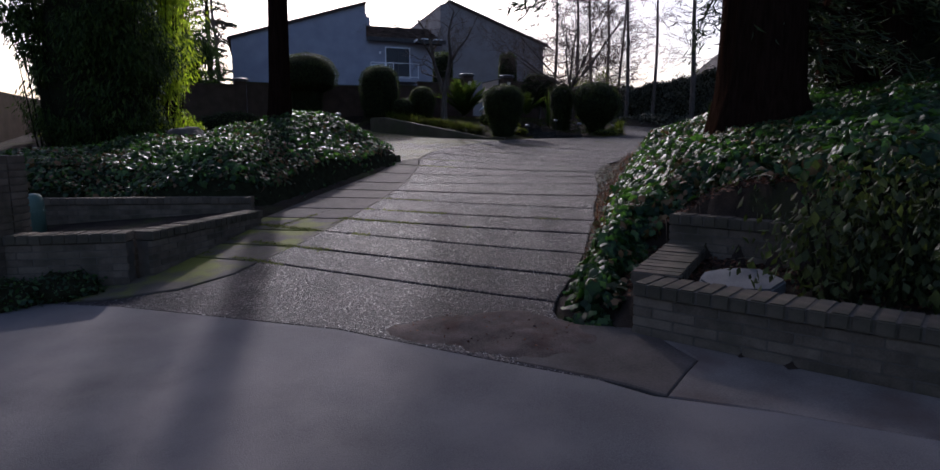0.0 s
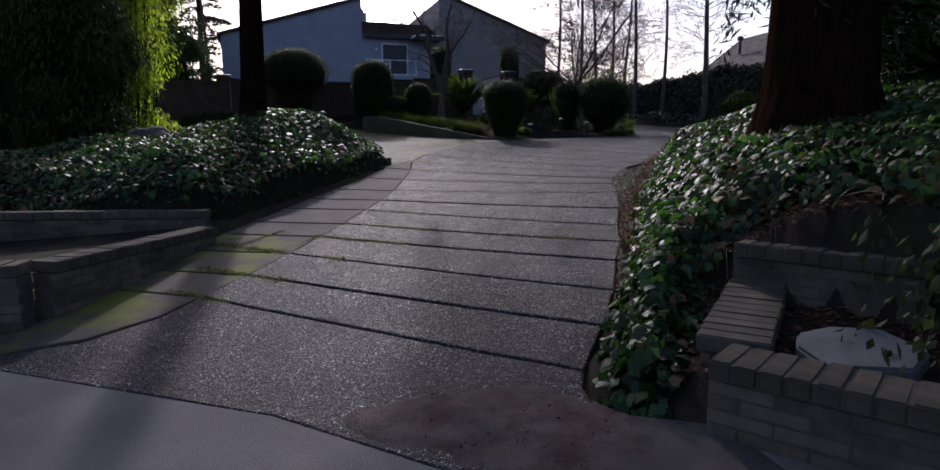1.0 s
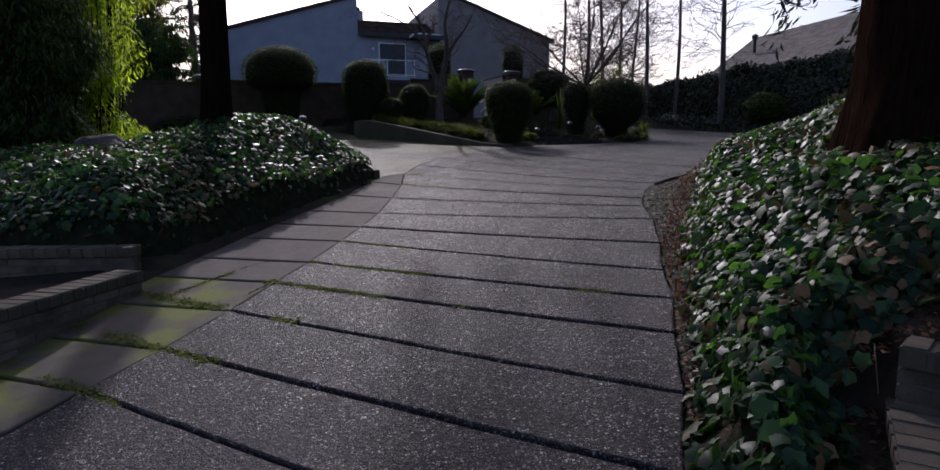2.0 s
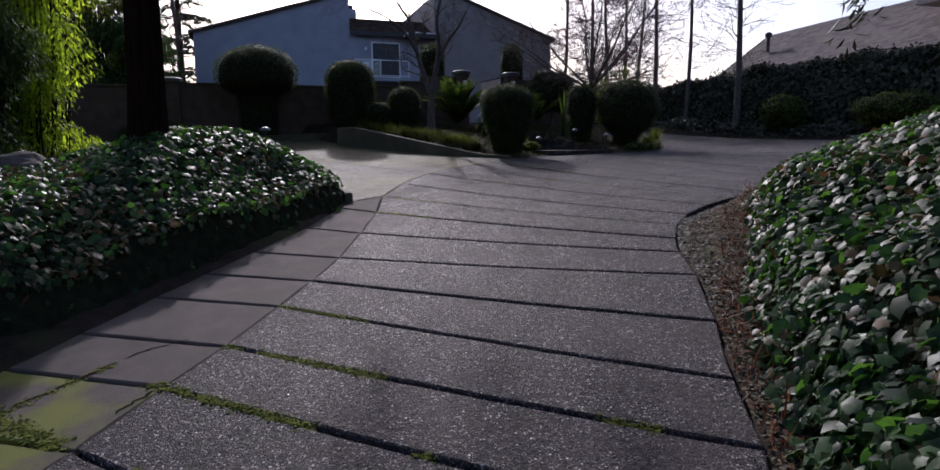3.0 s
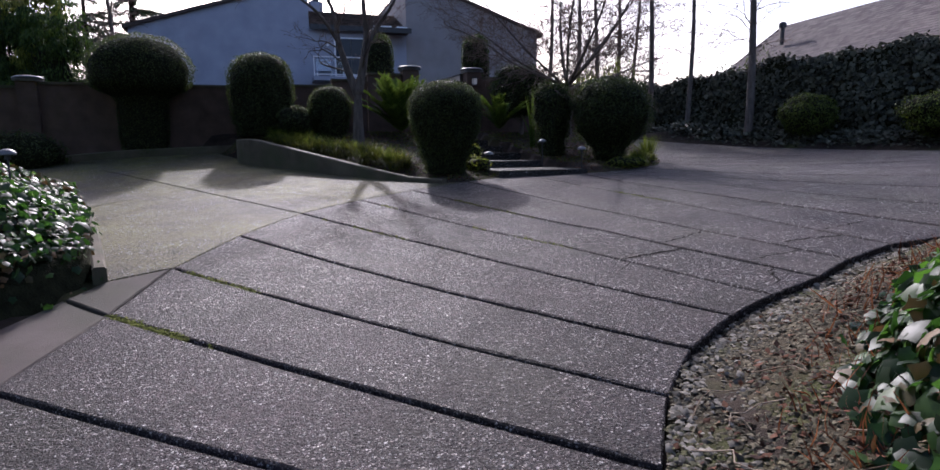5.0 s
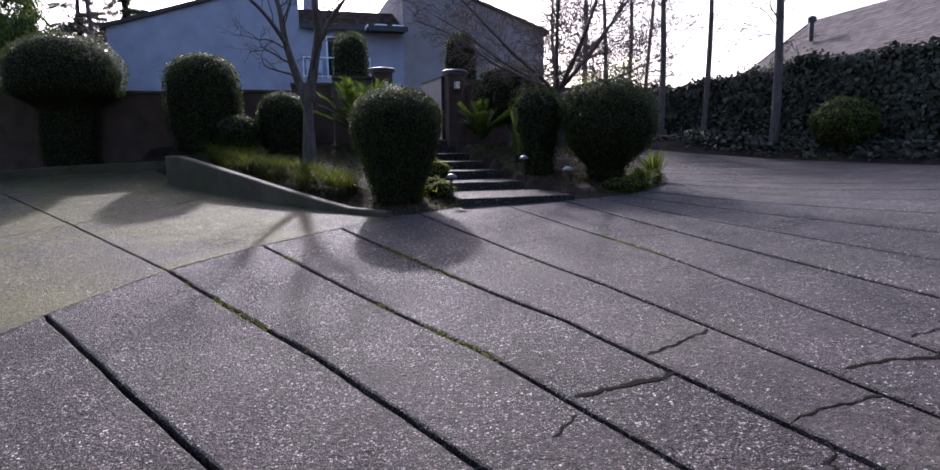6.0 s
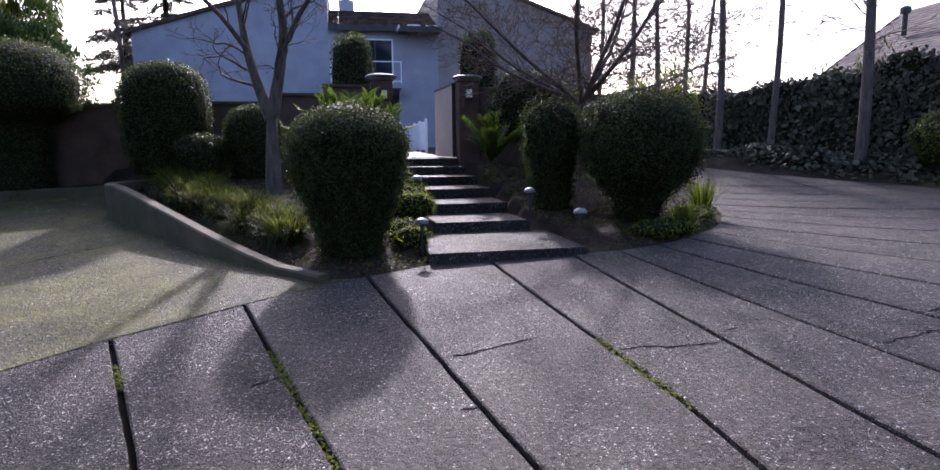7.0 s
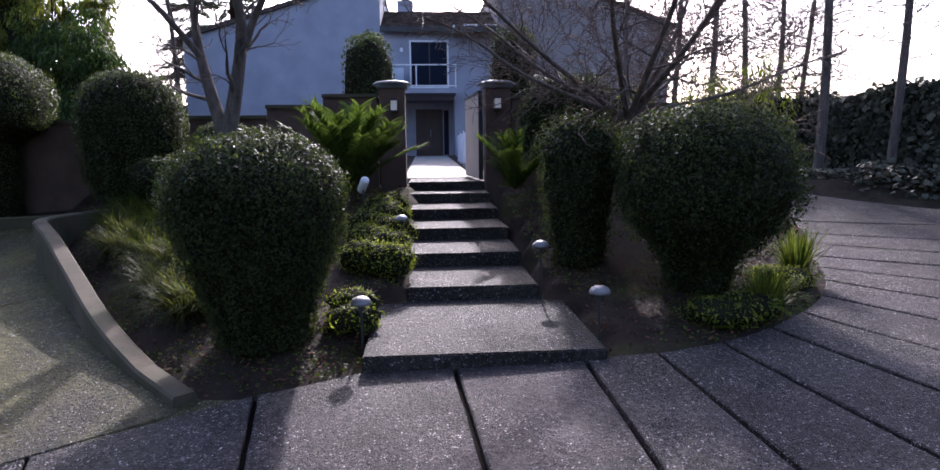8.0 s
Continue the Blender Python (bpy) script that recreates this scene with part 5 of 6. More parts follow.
for k, (a, b) in enumerate(((-0.72, -4.7), (-0.78, -4.2), (-0.74, -3.6), (-0.98, -3.95), (-0.8, -2.9), (-1.05, -3.3), (-0.8, -2.3), (-1.0, -4.6), (-0.95, -2.6))):
    x, y = W(a, b)
    shrub((x, y), 0.27, 0.27, 0.2, "low yellow-green ground-cover mound beside the steps", "ground-cover mounds by the steps", 0.16, 2000, 0.024, 2.0, M_LIME, name="ground_cover", rough=0.16)
for x, y in ((2.0, 21.75), (1.85, 22.05)):
    shrub((x, y), 0.22, 0.2, 0.14, "small yellow-green mound beside the lowest step", "ground-cover mounds by the steps", 0.12, 900, 0.028, 2.0, M_LIME, name="ground_cover", rough=0.2)
for x, y in ((5.15, 22.75), (5.4, 23.0), (5.9, 23.95)):
    shrub((x, y), 0.32, 0.3, 0.13, "low yellow-green ground cover by the drive", "ground cover by the drive", 0.1, 1200, 0.03, 2.0, M_LIME, name="ground_cover", rough=0.16)


def fern(loc, z, fronds, length, label, mat=None, name="fern_palm"):
    """Arching fronds with many narrow leaflets."""
    e = thing(name, (loc[0], loc[1], z), label, "fern", "large ferns by the gate")
    for k in range(fronds):
        LP, LN, LA = [], [], []
        ang = k * 2.399 + random.uniform(-.2, .2)
        el = random.uniform(0.6, 1.5)
        L = length * random.uniform(0.75, 1.1)
        pts = []
        for j in range(9):
            u = j / 8
            th = el - 0.4 * u * u
            prev = pts[-1][0] if pts else Vector((0, 0, 0.05))
            p = prev + (Vector((math.cos(ang) * math.cos(th), math.sin(ang) * math.cos(th), math.sin(th))) * (L / 8) if j else Vector())
            pts.append((p, 0.009 * (1 - u) + 0.002))
        side = Vector((-math.sin(ang), math.cos(ang), 0))
        for j in range(1, 9):
            for f in np.arange(0, 1, 0.11):
                p = pts[j - 1][0].lerp(pts[j][0], float(f))
                ax = (pts[j][0] - pts[j - 1][0]).normalized()
                for sg in (-1, 1):
                    LP.append(tuple(p))
                    LA.append(tuple(side * sg + ax * 0.9))
                    LN.append(tuple(ax.cross(side) + side * sg * -0.25))
        frond = leaves("frond", np.array(LP), np.array(LN), length * 0.15, mat or M_FERN, e, shape=(BLADE_V * np.array([1.25, 1, 1]), BLADE_F), jitter=0.08, spread=0.15, along=np.array(LA) * 3)
        V, F = tubes([[((p.x, p.y, p.z), r) for p, r in pts]], 4)
        soup("stalk", V, F, mat or M_FERN, frond)
    return e


fern((0.0, 26.0), 3.0, 52, 1.4, "large light green fern palm beside the gate pillar")
fern((2.65, 26.2), 3.05, 24, 1.0, "shaded light green fern palm beside the steps")
tuft((3.45, 25.2), 10, 1.5, "tall broad light green blades", M_FERN, 0.25, 4.5, "strap_leaf_plant", radius=0.06, cat="plant")


# ---- trees ----
def grow(start, direction, length, radius, depth, paths, rnd, spread=0.55, upward=0.15, kids=3, shrink=0.68, wob=0.16, minr=0.004):
    """Branches that fork and taper, sorted by how thick they are."""
    pts, p, d = [(tuple(start), radius)], Vector(start), Vector(direction).normalized()
    k = 5
    end_r = max(minr, radius * 0.55)
    for i in range(1, k + 1):
        d = (d + Vector((rnd.gauss(0, wob), rnd.gauss(0, wob), rnd.gauss(0, wob) + upward * 0.25))).normalized()
        p = p + d * (length / k)
        pts.append((tuple(p), radius + (end_r - radius) * i / k))
    paths.append(pts)
    if depth == 0:
        return
    for j in range(kids):
        f = 1.0 if j < 2 else rnd.uniform(0.35, 0.85)
        idx = min(k, max(1, int(f * k)))
        q, r = pts[idx]
        axis = Vector((rnd.gauss(0, 1), rnd.gauss(0, 1), rnd.gauss(0, 0.5))).normalized()
        nd = (d + axis * spread * rnd.uniform(0.6, 1.4) + Vector((0, 0, upward))).normalized()
        grow(q, nd, length * shrink * rnd.uniform(0.75, 1.15), r * (0.78 if j < 2 else 0.5), depth - 1, paths, rnd, spread, upward, kids, shrink, wob, minr)


def tree_parts(e, paths, bark, twig, trunk_r, limb_r):
    groups = {"trunk": [], "limbs": [], "twigs": []}
    for p in paths:
        r = p[0][1]
        groups["trunk" if r >= trunk_r else "limbs" if r >= limb_r else "twigs"].append(p)
    for nm, seg, mt in (("trunk", 10, bark), ("limbs", 6, bark), ("twigs", 3, twig)):
        if groups[nm]:
            V, F = tubes(groups[nm], seg)
            soup(nm, V, F, mt, e, smooth=nm != "twigs")


def bare_tree(loc, z, trunks, label, seed, depth=4, kids=3, group="", minr=0.004, **kw):
    rnd = random.Random(seed)
    e = thing("bare_tree", (loc[0], loc[1], z), label, "tree", group)
    paths = []
    for d, length, r, start in trunks:
        grow(start, d, length, r, depth, paths, rnd, kids=kids, minr=minr, **kw)
    big = max(t[2] for t in trunks)
    tree_parts(e, paths, M_GREYBARK, M_TWIG, big * 0.75, big * 0.28)
    return e


def limbed_tree(loc, z, stems, label, seed, r_end=0.25, every=0.28, bough=1.0, twig_depth=3, up=0.5):
    """A bare tree from a few drawn stems, each carrying forking boughs and twigs."""
    rnd = random.Random(seed)
    e = thing("bare_tree", (loc[0], loc[1], z), label, "tree", "bare garden trees")
    twigs = []
    for k, (pts, r0) in enumerate(stems):
        P = [Vector(p) for p in pts]
        path = []
        for i in range(len(P) - 1):
            a, b, c, d = P[max(i - 1, 0)], P[i], P[i + 1], P[min(i + 2, len(P) - 1)]
            for q in range(5):
                t = q / 5
                path.append(0.5 * (2 * b + (c - a) * t + (2 * a - 5 * b + 4 * c - d) * t * t + (3 * b - a - 3 * c + d) * t ** 3))
        path.append(P[-1])
        n = len(path) - 1
        rad = [r0 * (1 - (1 - r_end) * i / n) for i in range(n + 1)]
        V, F = tubes([[(tuple(p), r) for p, r in zip(path, rad)]], 10)
        soup("trunk" if k == 0 else "stem", V, F, M_GREYBARK, e, smooth=True)
        if k == 0 and len(stems) > 1:
            continue
        run = 0.0
        for i in range(2, n + 1):
            run += (path[i] - path[i - 1]).length
            while run > every:
                run -= every
                ax = (path[i] - path[i - 1]).normalized()
                side = Vector((rnd.gauss(0, 1), rnd.gauss(0, 1), rnd.gauss(0, 0.4)))
                d = ax * 0.7 + side.normalized() * 0.9 + Vector((0, 0, up))
                grow(path[i], d, bough * rnd.uniform(0.5, 1.0), max(0.007, rad[i] * 0.36), twig_depth, twigs, rnd, 0.75, 0.04, 3, 0.66, 0.2, 0.0045)
    V, F = tubes([p for p in twigs if p[0][1] > 0.009], 5)
    tagged(soup("bough_work", V, F, M_GREYBARK, e, smooth=True), kind="stuff")
    V, F = tubes([p for p in twigs if p[0][1] <= 0.009], 3)
    tagged(soup("crown", V, F, M_TWIG, e), kind="stuff")
    return e


limbed_tree((-0.78, 24.0), 2.85, [([(0, 0, -0.3), (0.0, 0, 0.3), (0.02, 0, 1.0), (0.05, 0, 1.3)], 0.16),
                                  ([(0.0, 0, 1.0), (-0.22, 0.05, 1.6), (-0.4, 0.1, 2.2), (-0.55, 0.15, 3.0), (-1.0, 0.2, 3.7)], 0.1),
                                  ([(0.03, 0, 1.05), (0.16, 0.05, 1.7), (0.25, 0.1, 2.4), (0.2, 0.1, 3.2), (0.4, 0.1, 4.0)], 0.11),
                                  ([(0.2, 0.05, 1.9), (0.5, 0, 2.5), (0.9, -0.1, 3.0), (1.3, -0.1, 3.8)], 0.06),
                                  ([(-0.35, 0.05, 2.1), (-0.7, -0.3, 2.7), (-1.2, -0.5, 3.1), (-1.9, -0.6, 3.4)], 0.045)],
            "bare multi-stemmed ornamental tree with pale lower trunk", 5, bough=0.85, up=0.35)
VASE = []
for k in range(12):
    az, el, reach = 0.35 + k * 2.4, radians(15 + (k * 17) % 47), 3.1 + 0.25 * (k % 4)
    cx, cy, cz = math.cos(az) * math.cos(el), math.sin(az) * math.cos(el), math.sin(el)
    VASE.append(([(0, 0, 0.75 + 0.02 * k), (0.18 * cx * reach, 0.18 * cy * reach, 0.8 + 0.14 * reach * cz + 0.1), (0.45 * cx * reach, 0.45 * cy * reach, 0.85 + 0.42 * reach * cz),
                  (0.75 * cx * reach + 0.1 * math.sin(k * 3), 0.75 * cy * reach, 0.95 + 0.72 * reach * cz), (cx * reach, cy * reach + 0.15 * math.cos(k * 2), 1.0 + 0.94 * reach * cz)], 0.036 + 0.006 * (k % 3)))
limbed_tree((4.28, 25.1), 3.2, [([(0, 0, -0.3), (0.02, 0, 0.2), (0, 0, 0.6), (0, 0, 0.95)], 0.15)] + VASE, "bare low-forking tree with long spreading limbs and fine twigs", 8, every=0.19, bough=0.85, up=0.1)


def slim_tree(loc, z, height, r, label, seed, lean=0.03, first=2.6, group="slim bare trees by the hedge", dens=75, fine=0.006):
    rnd = random.Random(seed)
    e = thing("bare_tree", (loc[0], loc[1], z), label, "tree", group)
    ph, am = rnd.uniform(0, 6), 0.13
    trunk = [((lean * s * height + am * math.sin(ph + 5 * s), am * math.sin(2 * ph + 4 * s), -0.25 + s * height), r * (1 - 0.75 * s)) for s in np.linspace(0, 1, 14)]
    paths = [trunk]
    twigs = []
    for k in range(dens):
        s = rnd.uniform(first / height, 1)
        i = min(12, int(s * 13))
        p = Vector(trunk[i][0]).lerp(Vector(trunk[i + 1][0]), s * 13 - i)
        a = rnd.uniform(0, 6.283)
        grow(p, (math.cos(a), math.sin(a), rnd.uniform(-0.1, 0.6)), rnd.uniform(0.7, 1.6), trunk[i][1] * rnd.uniform(0.12, 0.22), 2, twigs, rnd, 0.7, 0.03, 4, 0.66, 0.2, fine)
    V, F = tubes(paths, 10)
    soup("trunk", V, F, M_GREYBARK, e, smooth=True)
    V, F = tubes(twigs, 3)
    soup("crown", V, F, M_TWIG, e)
    return e


slim_tree((8.15, 31.4), 2.8, 10, 0.11, "slim bare tree trunk before the ivy hedge", 1, 0.012, dens=60)
slim_tree((9.62, 31.5), 2.8, 11, 0.095, "slim straight bare tree before the ivy hedge", 2, 0.0, dens=60)
slim_tree((10.65, 29.2), 2.75, 11, 0.135, "taller bare tree with a forked limb before the ivy hedge", 3, 0.015, 3.0, dens=64)
for k, (x, y) in enumerate(((6.9, 38.0), (8.1, 40.0), (9.6, 42.0), (5.9, 41.0), (11.0, 44.0))):
    slim_tree((x, y), 3.2, 13, 0.12, "bare slender tree behind the garden wall", 20 + k, 0.01 * (k - 2), 2.2, "bare trees behind the garden", 95, 0.011)
slim_tree((-16.8, 42.4), 3.2, 13, 0.16, "thin bare tree beyond the garden wall", 31, -0.01, 2.5, "bare trees behind the garden", 70, 0.012)
slim_tree((-17.5, 17.0), 1.5, 9, 0.14, "bare twiggy tree beyond the boundary wall", 33, 0.05, 1.2, "bare trees behind the garden", 40)


def big_trunk(loc, z, height, r, label, seed, mat, canopy, name, lean=(0, 0), flare=0.45, ridge=0.07, low=()):
    """A thick ridged trunk with a high crown of drooping sprays."""
    rnd = random.Random(seed)
    e = thing(name, (loc[0], loc[1], z), label, "tree", "large conifers by the drive")
    seg, rows = 44, 26
    V = []
    for j in range(rows):
        s = j / (rows - 1)
        hgt = -0.5 + s * height
        rad = r * (1 - 0.6 * s) + flare * r * math.exp(-max(0, hgt) * 2.2)
        for i in range(seg):
            a = 2 * math.pi * i / seg
            rr = rad * (1 + ridge * math.sin(11 * a + 1.6 * math.sin(hgt * 0.9 + seed)) + ridge * 0.9 * noise.noise(Vector((3.2 * math.cos(a), 3.2 * math.sin(a), hgt * 0.8 + seed))) + 0.5 * flare * math.exp(-max(0, hgt) * 2.5) * math.sin(5 * a + seed))
            V.append((lean[0] * hgt + rr * math.cos(a), lean[1] * hgt + rr * math.sin(a), hgt))
    i = (np.arange(rows - 1)[:, None] * seg + np.arange(seg)[None])
    j = (np.arange(rows - 1)[:, None] * seg + (np.arange(seg)[None] + 1) % seg)
    soup("trunk", np.array(V), np.stack([i, j, j + seg, i + seg], -1).reshape(-1, 4), mat, e, smooth=True)
    limbs, P, A = [], [], []
    z0, z1, reach, count = canopy
    for k in range(count + len(low)):
        if k < count:
            h, a = rnd.uniform(z0, z1), rnd.uniform(0, 6.283)
            L = reach * rnd.uniform(0.55, 1.0) * (1 - 0.45 * (h - z0) / (z1 - z0))
        else:
            a, h, L = low[k - count]
        pts = []
        for u in np.linspace(0, 1, 8):
            dz = 0.18 * L * u - 0.42 * L * u * u
            pts.append(((lean[0] * h + math.cos(a) * L * u, lean[1] * h + math.sin(a) * L * u, h + dz), 0.05 * (1 - u) + 0.006))
        limbs.append(pts)
        for m in range(int(105 * L)):
            u = rnd.uniform(0.15, 1.0)
            q = Vector(pts[int(u * 6.99)][0]).lerp(Vector(pts[int(u * 6.99) + 1][0]), u * 6.99 % 1)
            w = 0.42 * (1.15 - u)
            sp = Vector((rnd.gauss(0, w), rnd.gauss(0, w), -abs(rnd.gauss(0, 0.22))))
            P.append(tuple(q + sp))
            A.append((math.cos(a) * 0.4 + sp.x, math.sin(a) * 0.4 + sp.y, -0.55))
    V, F = tubes(limbs, 5)
    soup("limb_work", V, F, mat, e)
    leaves("foliage", np.array(P), np.tile([[0.1, 0, 1.0]], (len(P), 1)), 0.2, M_NEEDLE, e, shape=(LEAF_V * np.array([0.26, 1, 1]), LEAF_F), jitter=0.5, along=np.array(A) * 2)
    return e


# The ten computed low limbs are added to shade the ivy bank.
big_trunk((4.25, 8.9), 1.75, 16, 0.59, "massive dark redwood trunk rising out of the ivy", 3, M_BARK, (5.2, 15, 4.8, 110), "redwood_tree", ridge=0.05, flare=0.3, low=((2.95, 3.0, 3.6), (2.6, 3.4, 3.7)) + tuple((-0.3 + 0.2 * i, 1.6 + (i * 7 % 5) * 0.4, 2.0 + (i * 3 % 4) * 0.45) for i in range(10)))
# Both crowns stay out of view, made wide and dense to shade the bank.
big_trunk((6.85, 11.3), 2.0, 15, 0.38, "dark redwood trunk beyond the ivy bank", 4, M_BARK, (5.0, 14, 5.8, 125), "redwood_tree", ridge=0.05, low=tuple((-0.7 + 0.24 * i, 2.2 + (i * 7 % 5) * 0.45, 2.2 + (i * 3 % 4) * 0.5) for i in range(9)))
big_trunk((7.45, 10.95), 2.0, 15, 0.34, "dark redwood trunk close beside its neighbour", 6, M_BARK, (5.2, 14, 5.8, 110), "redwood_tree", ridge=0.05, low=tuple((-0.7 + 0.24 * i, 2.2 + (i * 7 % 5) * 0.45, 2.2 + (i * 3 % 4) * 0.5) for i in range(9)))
# Crown is out of view, its reach and density set to shade the drive.
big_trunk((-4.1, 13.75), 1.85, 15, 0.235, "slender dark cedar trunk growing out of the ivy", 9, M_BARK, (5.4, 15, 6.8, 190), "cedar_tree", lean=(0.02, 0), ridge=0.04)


def leaf_mass(loc, z, size, n, leaf, label, mat, name, cat, shape, clumps, seed, droop=-0.8, core=0.0):
    """A tall feathery mass of foliage built of many clumps, with stems inside."""
    rnd = random.Random(seed)
    e = thing(name, (loc[0], loc[1], z), label, cat)
    P, A, N = [], [], []
    stems = []
    for k in range(clumps):
        c = Vector((rnd.uniform(-1, 1) * size[0], rnd.uniform(-1, 1) * size[1], rnd.uniform(0.08, 1) * size[2]))
        rr = rnd.uniform(0.35, 0.75)
        stems.append([((c.x * 0.75, c.y * 0.75, 0), 0.02), ((c.x * 0.9, c.y * 0.9, c.z * 0.6), 0.015), ((c.x, c.y, c.z), 0.006)])
        for i in range(n // clumps):
            d = Vector((rnd.gauss(0, 1), rnd.gauss(0, 1), rnd.gauss(0, 1.2)))
            d = d.normalized() * rr * rnd.uniform(0.55, 1.0)
            P.append(tuple(c + d))
            A.append((d.x, d.y, droop))
            N.append((d.x, d.y, abs(d.z) * 0.3 + 0.1))
    leaves("foliage", np.array(P), np.array(N), leaf, mat, e, shape=shape, jitter=0.5, along=np.array(A) * 2)
    # Dark lump added inside to paint the shade between the clumps.
    if core:
        bm = bmesh.new()
        bmesh.ops.create_icosphere(bm, subdivisions=3, radius=1)
        for v in bm.verts:
            k = core * (1 + 0.35 * noise.noise(v.co * 1.7 + Vector((seed, 0, 0))))
            v.co = Vector((v.co.x * k * size[0], v.co.y * k * size[1], size[2] * (0.48 + 0.62 * k * v.co.z)))
        part("shade_core", bm, M_CORE, e, smooth=True)
    V, F = tubes(stems, 5)
    tagged(soup("stem_work", V, F, M_CORE, e), kind="stuff")
    return e


NARROW = (LEAF_V * np.array([0.42, 1, 1]), LEAF_F)
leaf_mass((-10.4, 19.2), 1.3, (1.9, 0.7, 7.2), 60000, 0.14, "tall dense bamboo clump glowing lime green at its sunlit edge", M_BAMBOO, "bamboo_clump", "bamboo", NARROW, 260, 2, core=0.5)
# Stands for the clump's shaded side, darkened by its colour.
leaf_mass((-9.65, 16.3), 1.0, (1.55, 0.8, 6.4), 60000, 0.14, "dense bamboo of the clump's shaded side, shade put into darker leaves", M_SHADEBAMBOO, "bamboo_clump", "bamboo", NARROW, 130, 9, core=0.8)
leaf_mass((8.7, 12.7), 2.1, (1.8, 0.9, 6.6), 30000, 0.17, "dense dark evergreen thicket behind the redwoods", M_NEEDLE, "evergreen_thicket", "shrub", NARROW, 120, 8, core=0.9)
leaf_mass((-19.8, 37.5), 3.0, (3.0, 2.0, 10.5), 60000, 0.24, "tall yellow-green feathery evergreen behind the garden wall", M_THICKET, "evergreen_tree", "tree", NARROW, 210, 3, core=0.35)
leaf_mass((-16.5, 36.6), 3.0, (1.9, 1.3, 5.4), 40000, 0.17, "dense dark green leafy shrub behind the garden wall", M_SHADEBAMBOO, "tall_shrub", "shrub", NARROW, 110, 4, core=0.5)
leaf_mass((6.0, 33.5), 3.1, (1.8, 1.0, 2.4), 6000, 0.13, "yellow-green tall shrub behind the bare tree", M_LIME, "tall_shrub", "shrub", NARROW, 40, 5)
leaf_mass((11.3, 31.2), 3.6, (0.55, 0.5, 1.9), 1800, 0.12, "dull green climber over the top of the hedge", M_OLIVE, "tall_shrub", "shrub", NARROW, 20, 6)


def far_conifer(loc, z, height, reach, label, seed):
    rnd = random.Random(seed)
    e = thing("conifer", (loc[0], loc[1], z), label, "tree", "distant conifers")
    limbs = [[((0, 0, -0.5), 0.3), ((0, 0, height * 0.5), 0.2), ((0, 0, height), 0.03)]]
    P, A = [], []
    for k in range(70):
        h = height * rnd.uniform(0.15, 1)
        a = rnd.uniform(0, 6.283)
        L = reach * (1 - 0.8 * h / height) * rnd.uniform(0.6, 1.1) + 0.4
        limbs.append([((0, 0, h), 0.05), ((math.cos(a) * L * 0.5, math.sin(a) * L * 0.5, h + 0.05 * L), 0.03), ((math.cos(a) * L, math.sin(a) * L, h - 0.15 * L), 0.01)])
        for i in range(int(60 * L)):
            u = rnd.uniform(0.2, 1)
            w = 0.3 * (1.2 - u) + 0.08
            P.append((math.cos(a) * L * u + rnd.gauss(0, w), math.sin(a) * L * u + rnd.gauss(0, w), h + 0.1 * L * u - 0.2 * L * u * u - abs(rnd.gauss(0, 0.15))))
            A.append((math.cos(a), math.sin(a), -0.4))
    V, F = tubes(limbs, 6)
    soup("trunk", V, F, M_BARK, e)
    leaves("foliage", np.array(P), np.tile([[0, 0, 1.0]], (len(P), 1)), 0.45, M_NEEDLE, e, shape=(LEAF_V * np.array([0.3, 1, 1]), LEAF_F), jitter=0.5, along=np.array(A) * 2)


far_conifer((-22.5, 55.5), 4, 16, 4.2, "tall open-branched conifer beyond the house", 1)
far_conifer((-27.5, 58), 4, 14, 4.0, "tall open-branched conifer beyond the house", 2)


# ---- small things ----
def path_light(x, y, z, label="mushroom-shaped metal path light on a short stem"):
    g = float(soil(np.array([x]), np.array([y]))[0])
    e = thing("path_light", (x, y, g), label, "path light", "path lights")
    h = max(0.15, z - g)
    part("stem", lathe(bmesh.new(), [(0.012, -0.1), (0.012, h - 0.06)], 8), M_DARKTRIM, e)
    part("hood", lathe(bmesh.new(), [(0.085, h - 0.05), (0.088, h - 0.035), (0.075, h - 0.008), (0.045, h + 0.012), (0.01, h + 0.02)], 18), M_METAL, e, smooth=True)
    part("lamp_body", lathe(bmesh.new(), [(0.03, h - 0.1), (0.03, h - 0.051)], 10), M_DARKTRIM, e)


for x, y, z in ((2.2, 21.5, 2.5), (4.1, 21.95, 2.58), (3.45, 23.2, 2.75), (1.62, 24.0, 2.9), (-3.34, 16.35, 2.62)):
    path_light(x, y, z)
sl = thing("spot_light", (0.72, 24.9, 2.95), "white cylindrical garden spotlight tilted on a stake", "spotlight")
part("can", lathe(bmesh.new(), [(0.05, -0.14), (0.06, -0.12), (0.06, 0.13), (0.045, 0.15)], 14, pose(0, 0, 0.28, 55, 0, 40)), M_WHITE, sl, smooth=True)
part("stake", lathe(bmesh.new(), [(0.012, -0.1), (0.012, 0.24)], 8), M_DARKTRIM, sl)
sp = house_thing("flood_light", "small dark ground flood light before the wall", "floodlight", a=-6.9, b=-0.35, z=2.15)
boxpart("housing", (-0.12, 0.12, -0.1, 0.08, 0.1, 0.3), M_DARKTRIM, sp, bevel=0.02)
boxpart("lens", (-0.1, 0.1, -0.112, -0.101, 0.12, 0.28), M_GLASS, sp, bevel=0.003)
boxpart("stand", (-0.02, 0.02, -0.02, 0.02, -0.1, 0.1), M_DARKTRIM, sp, bevel=0.003)


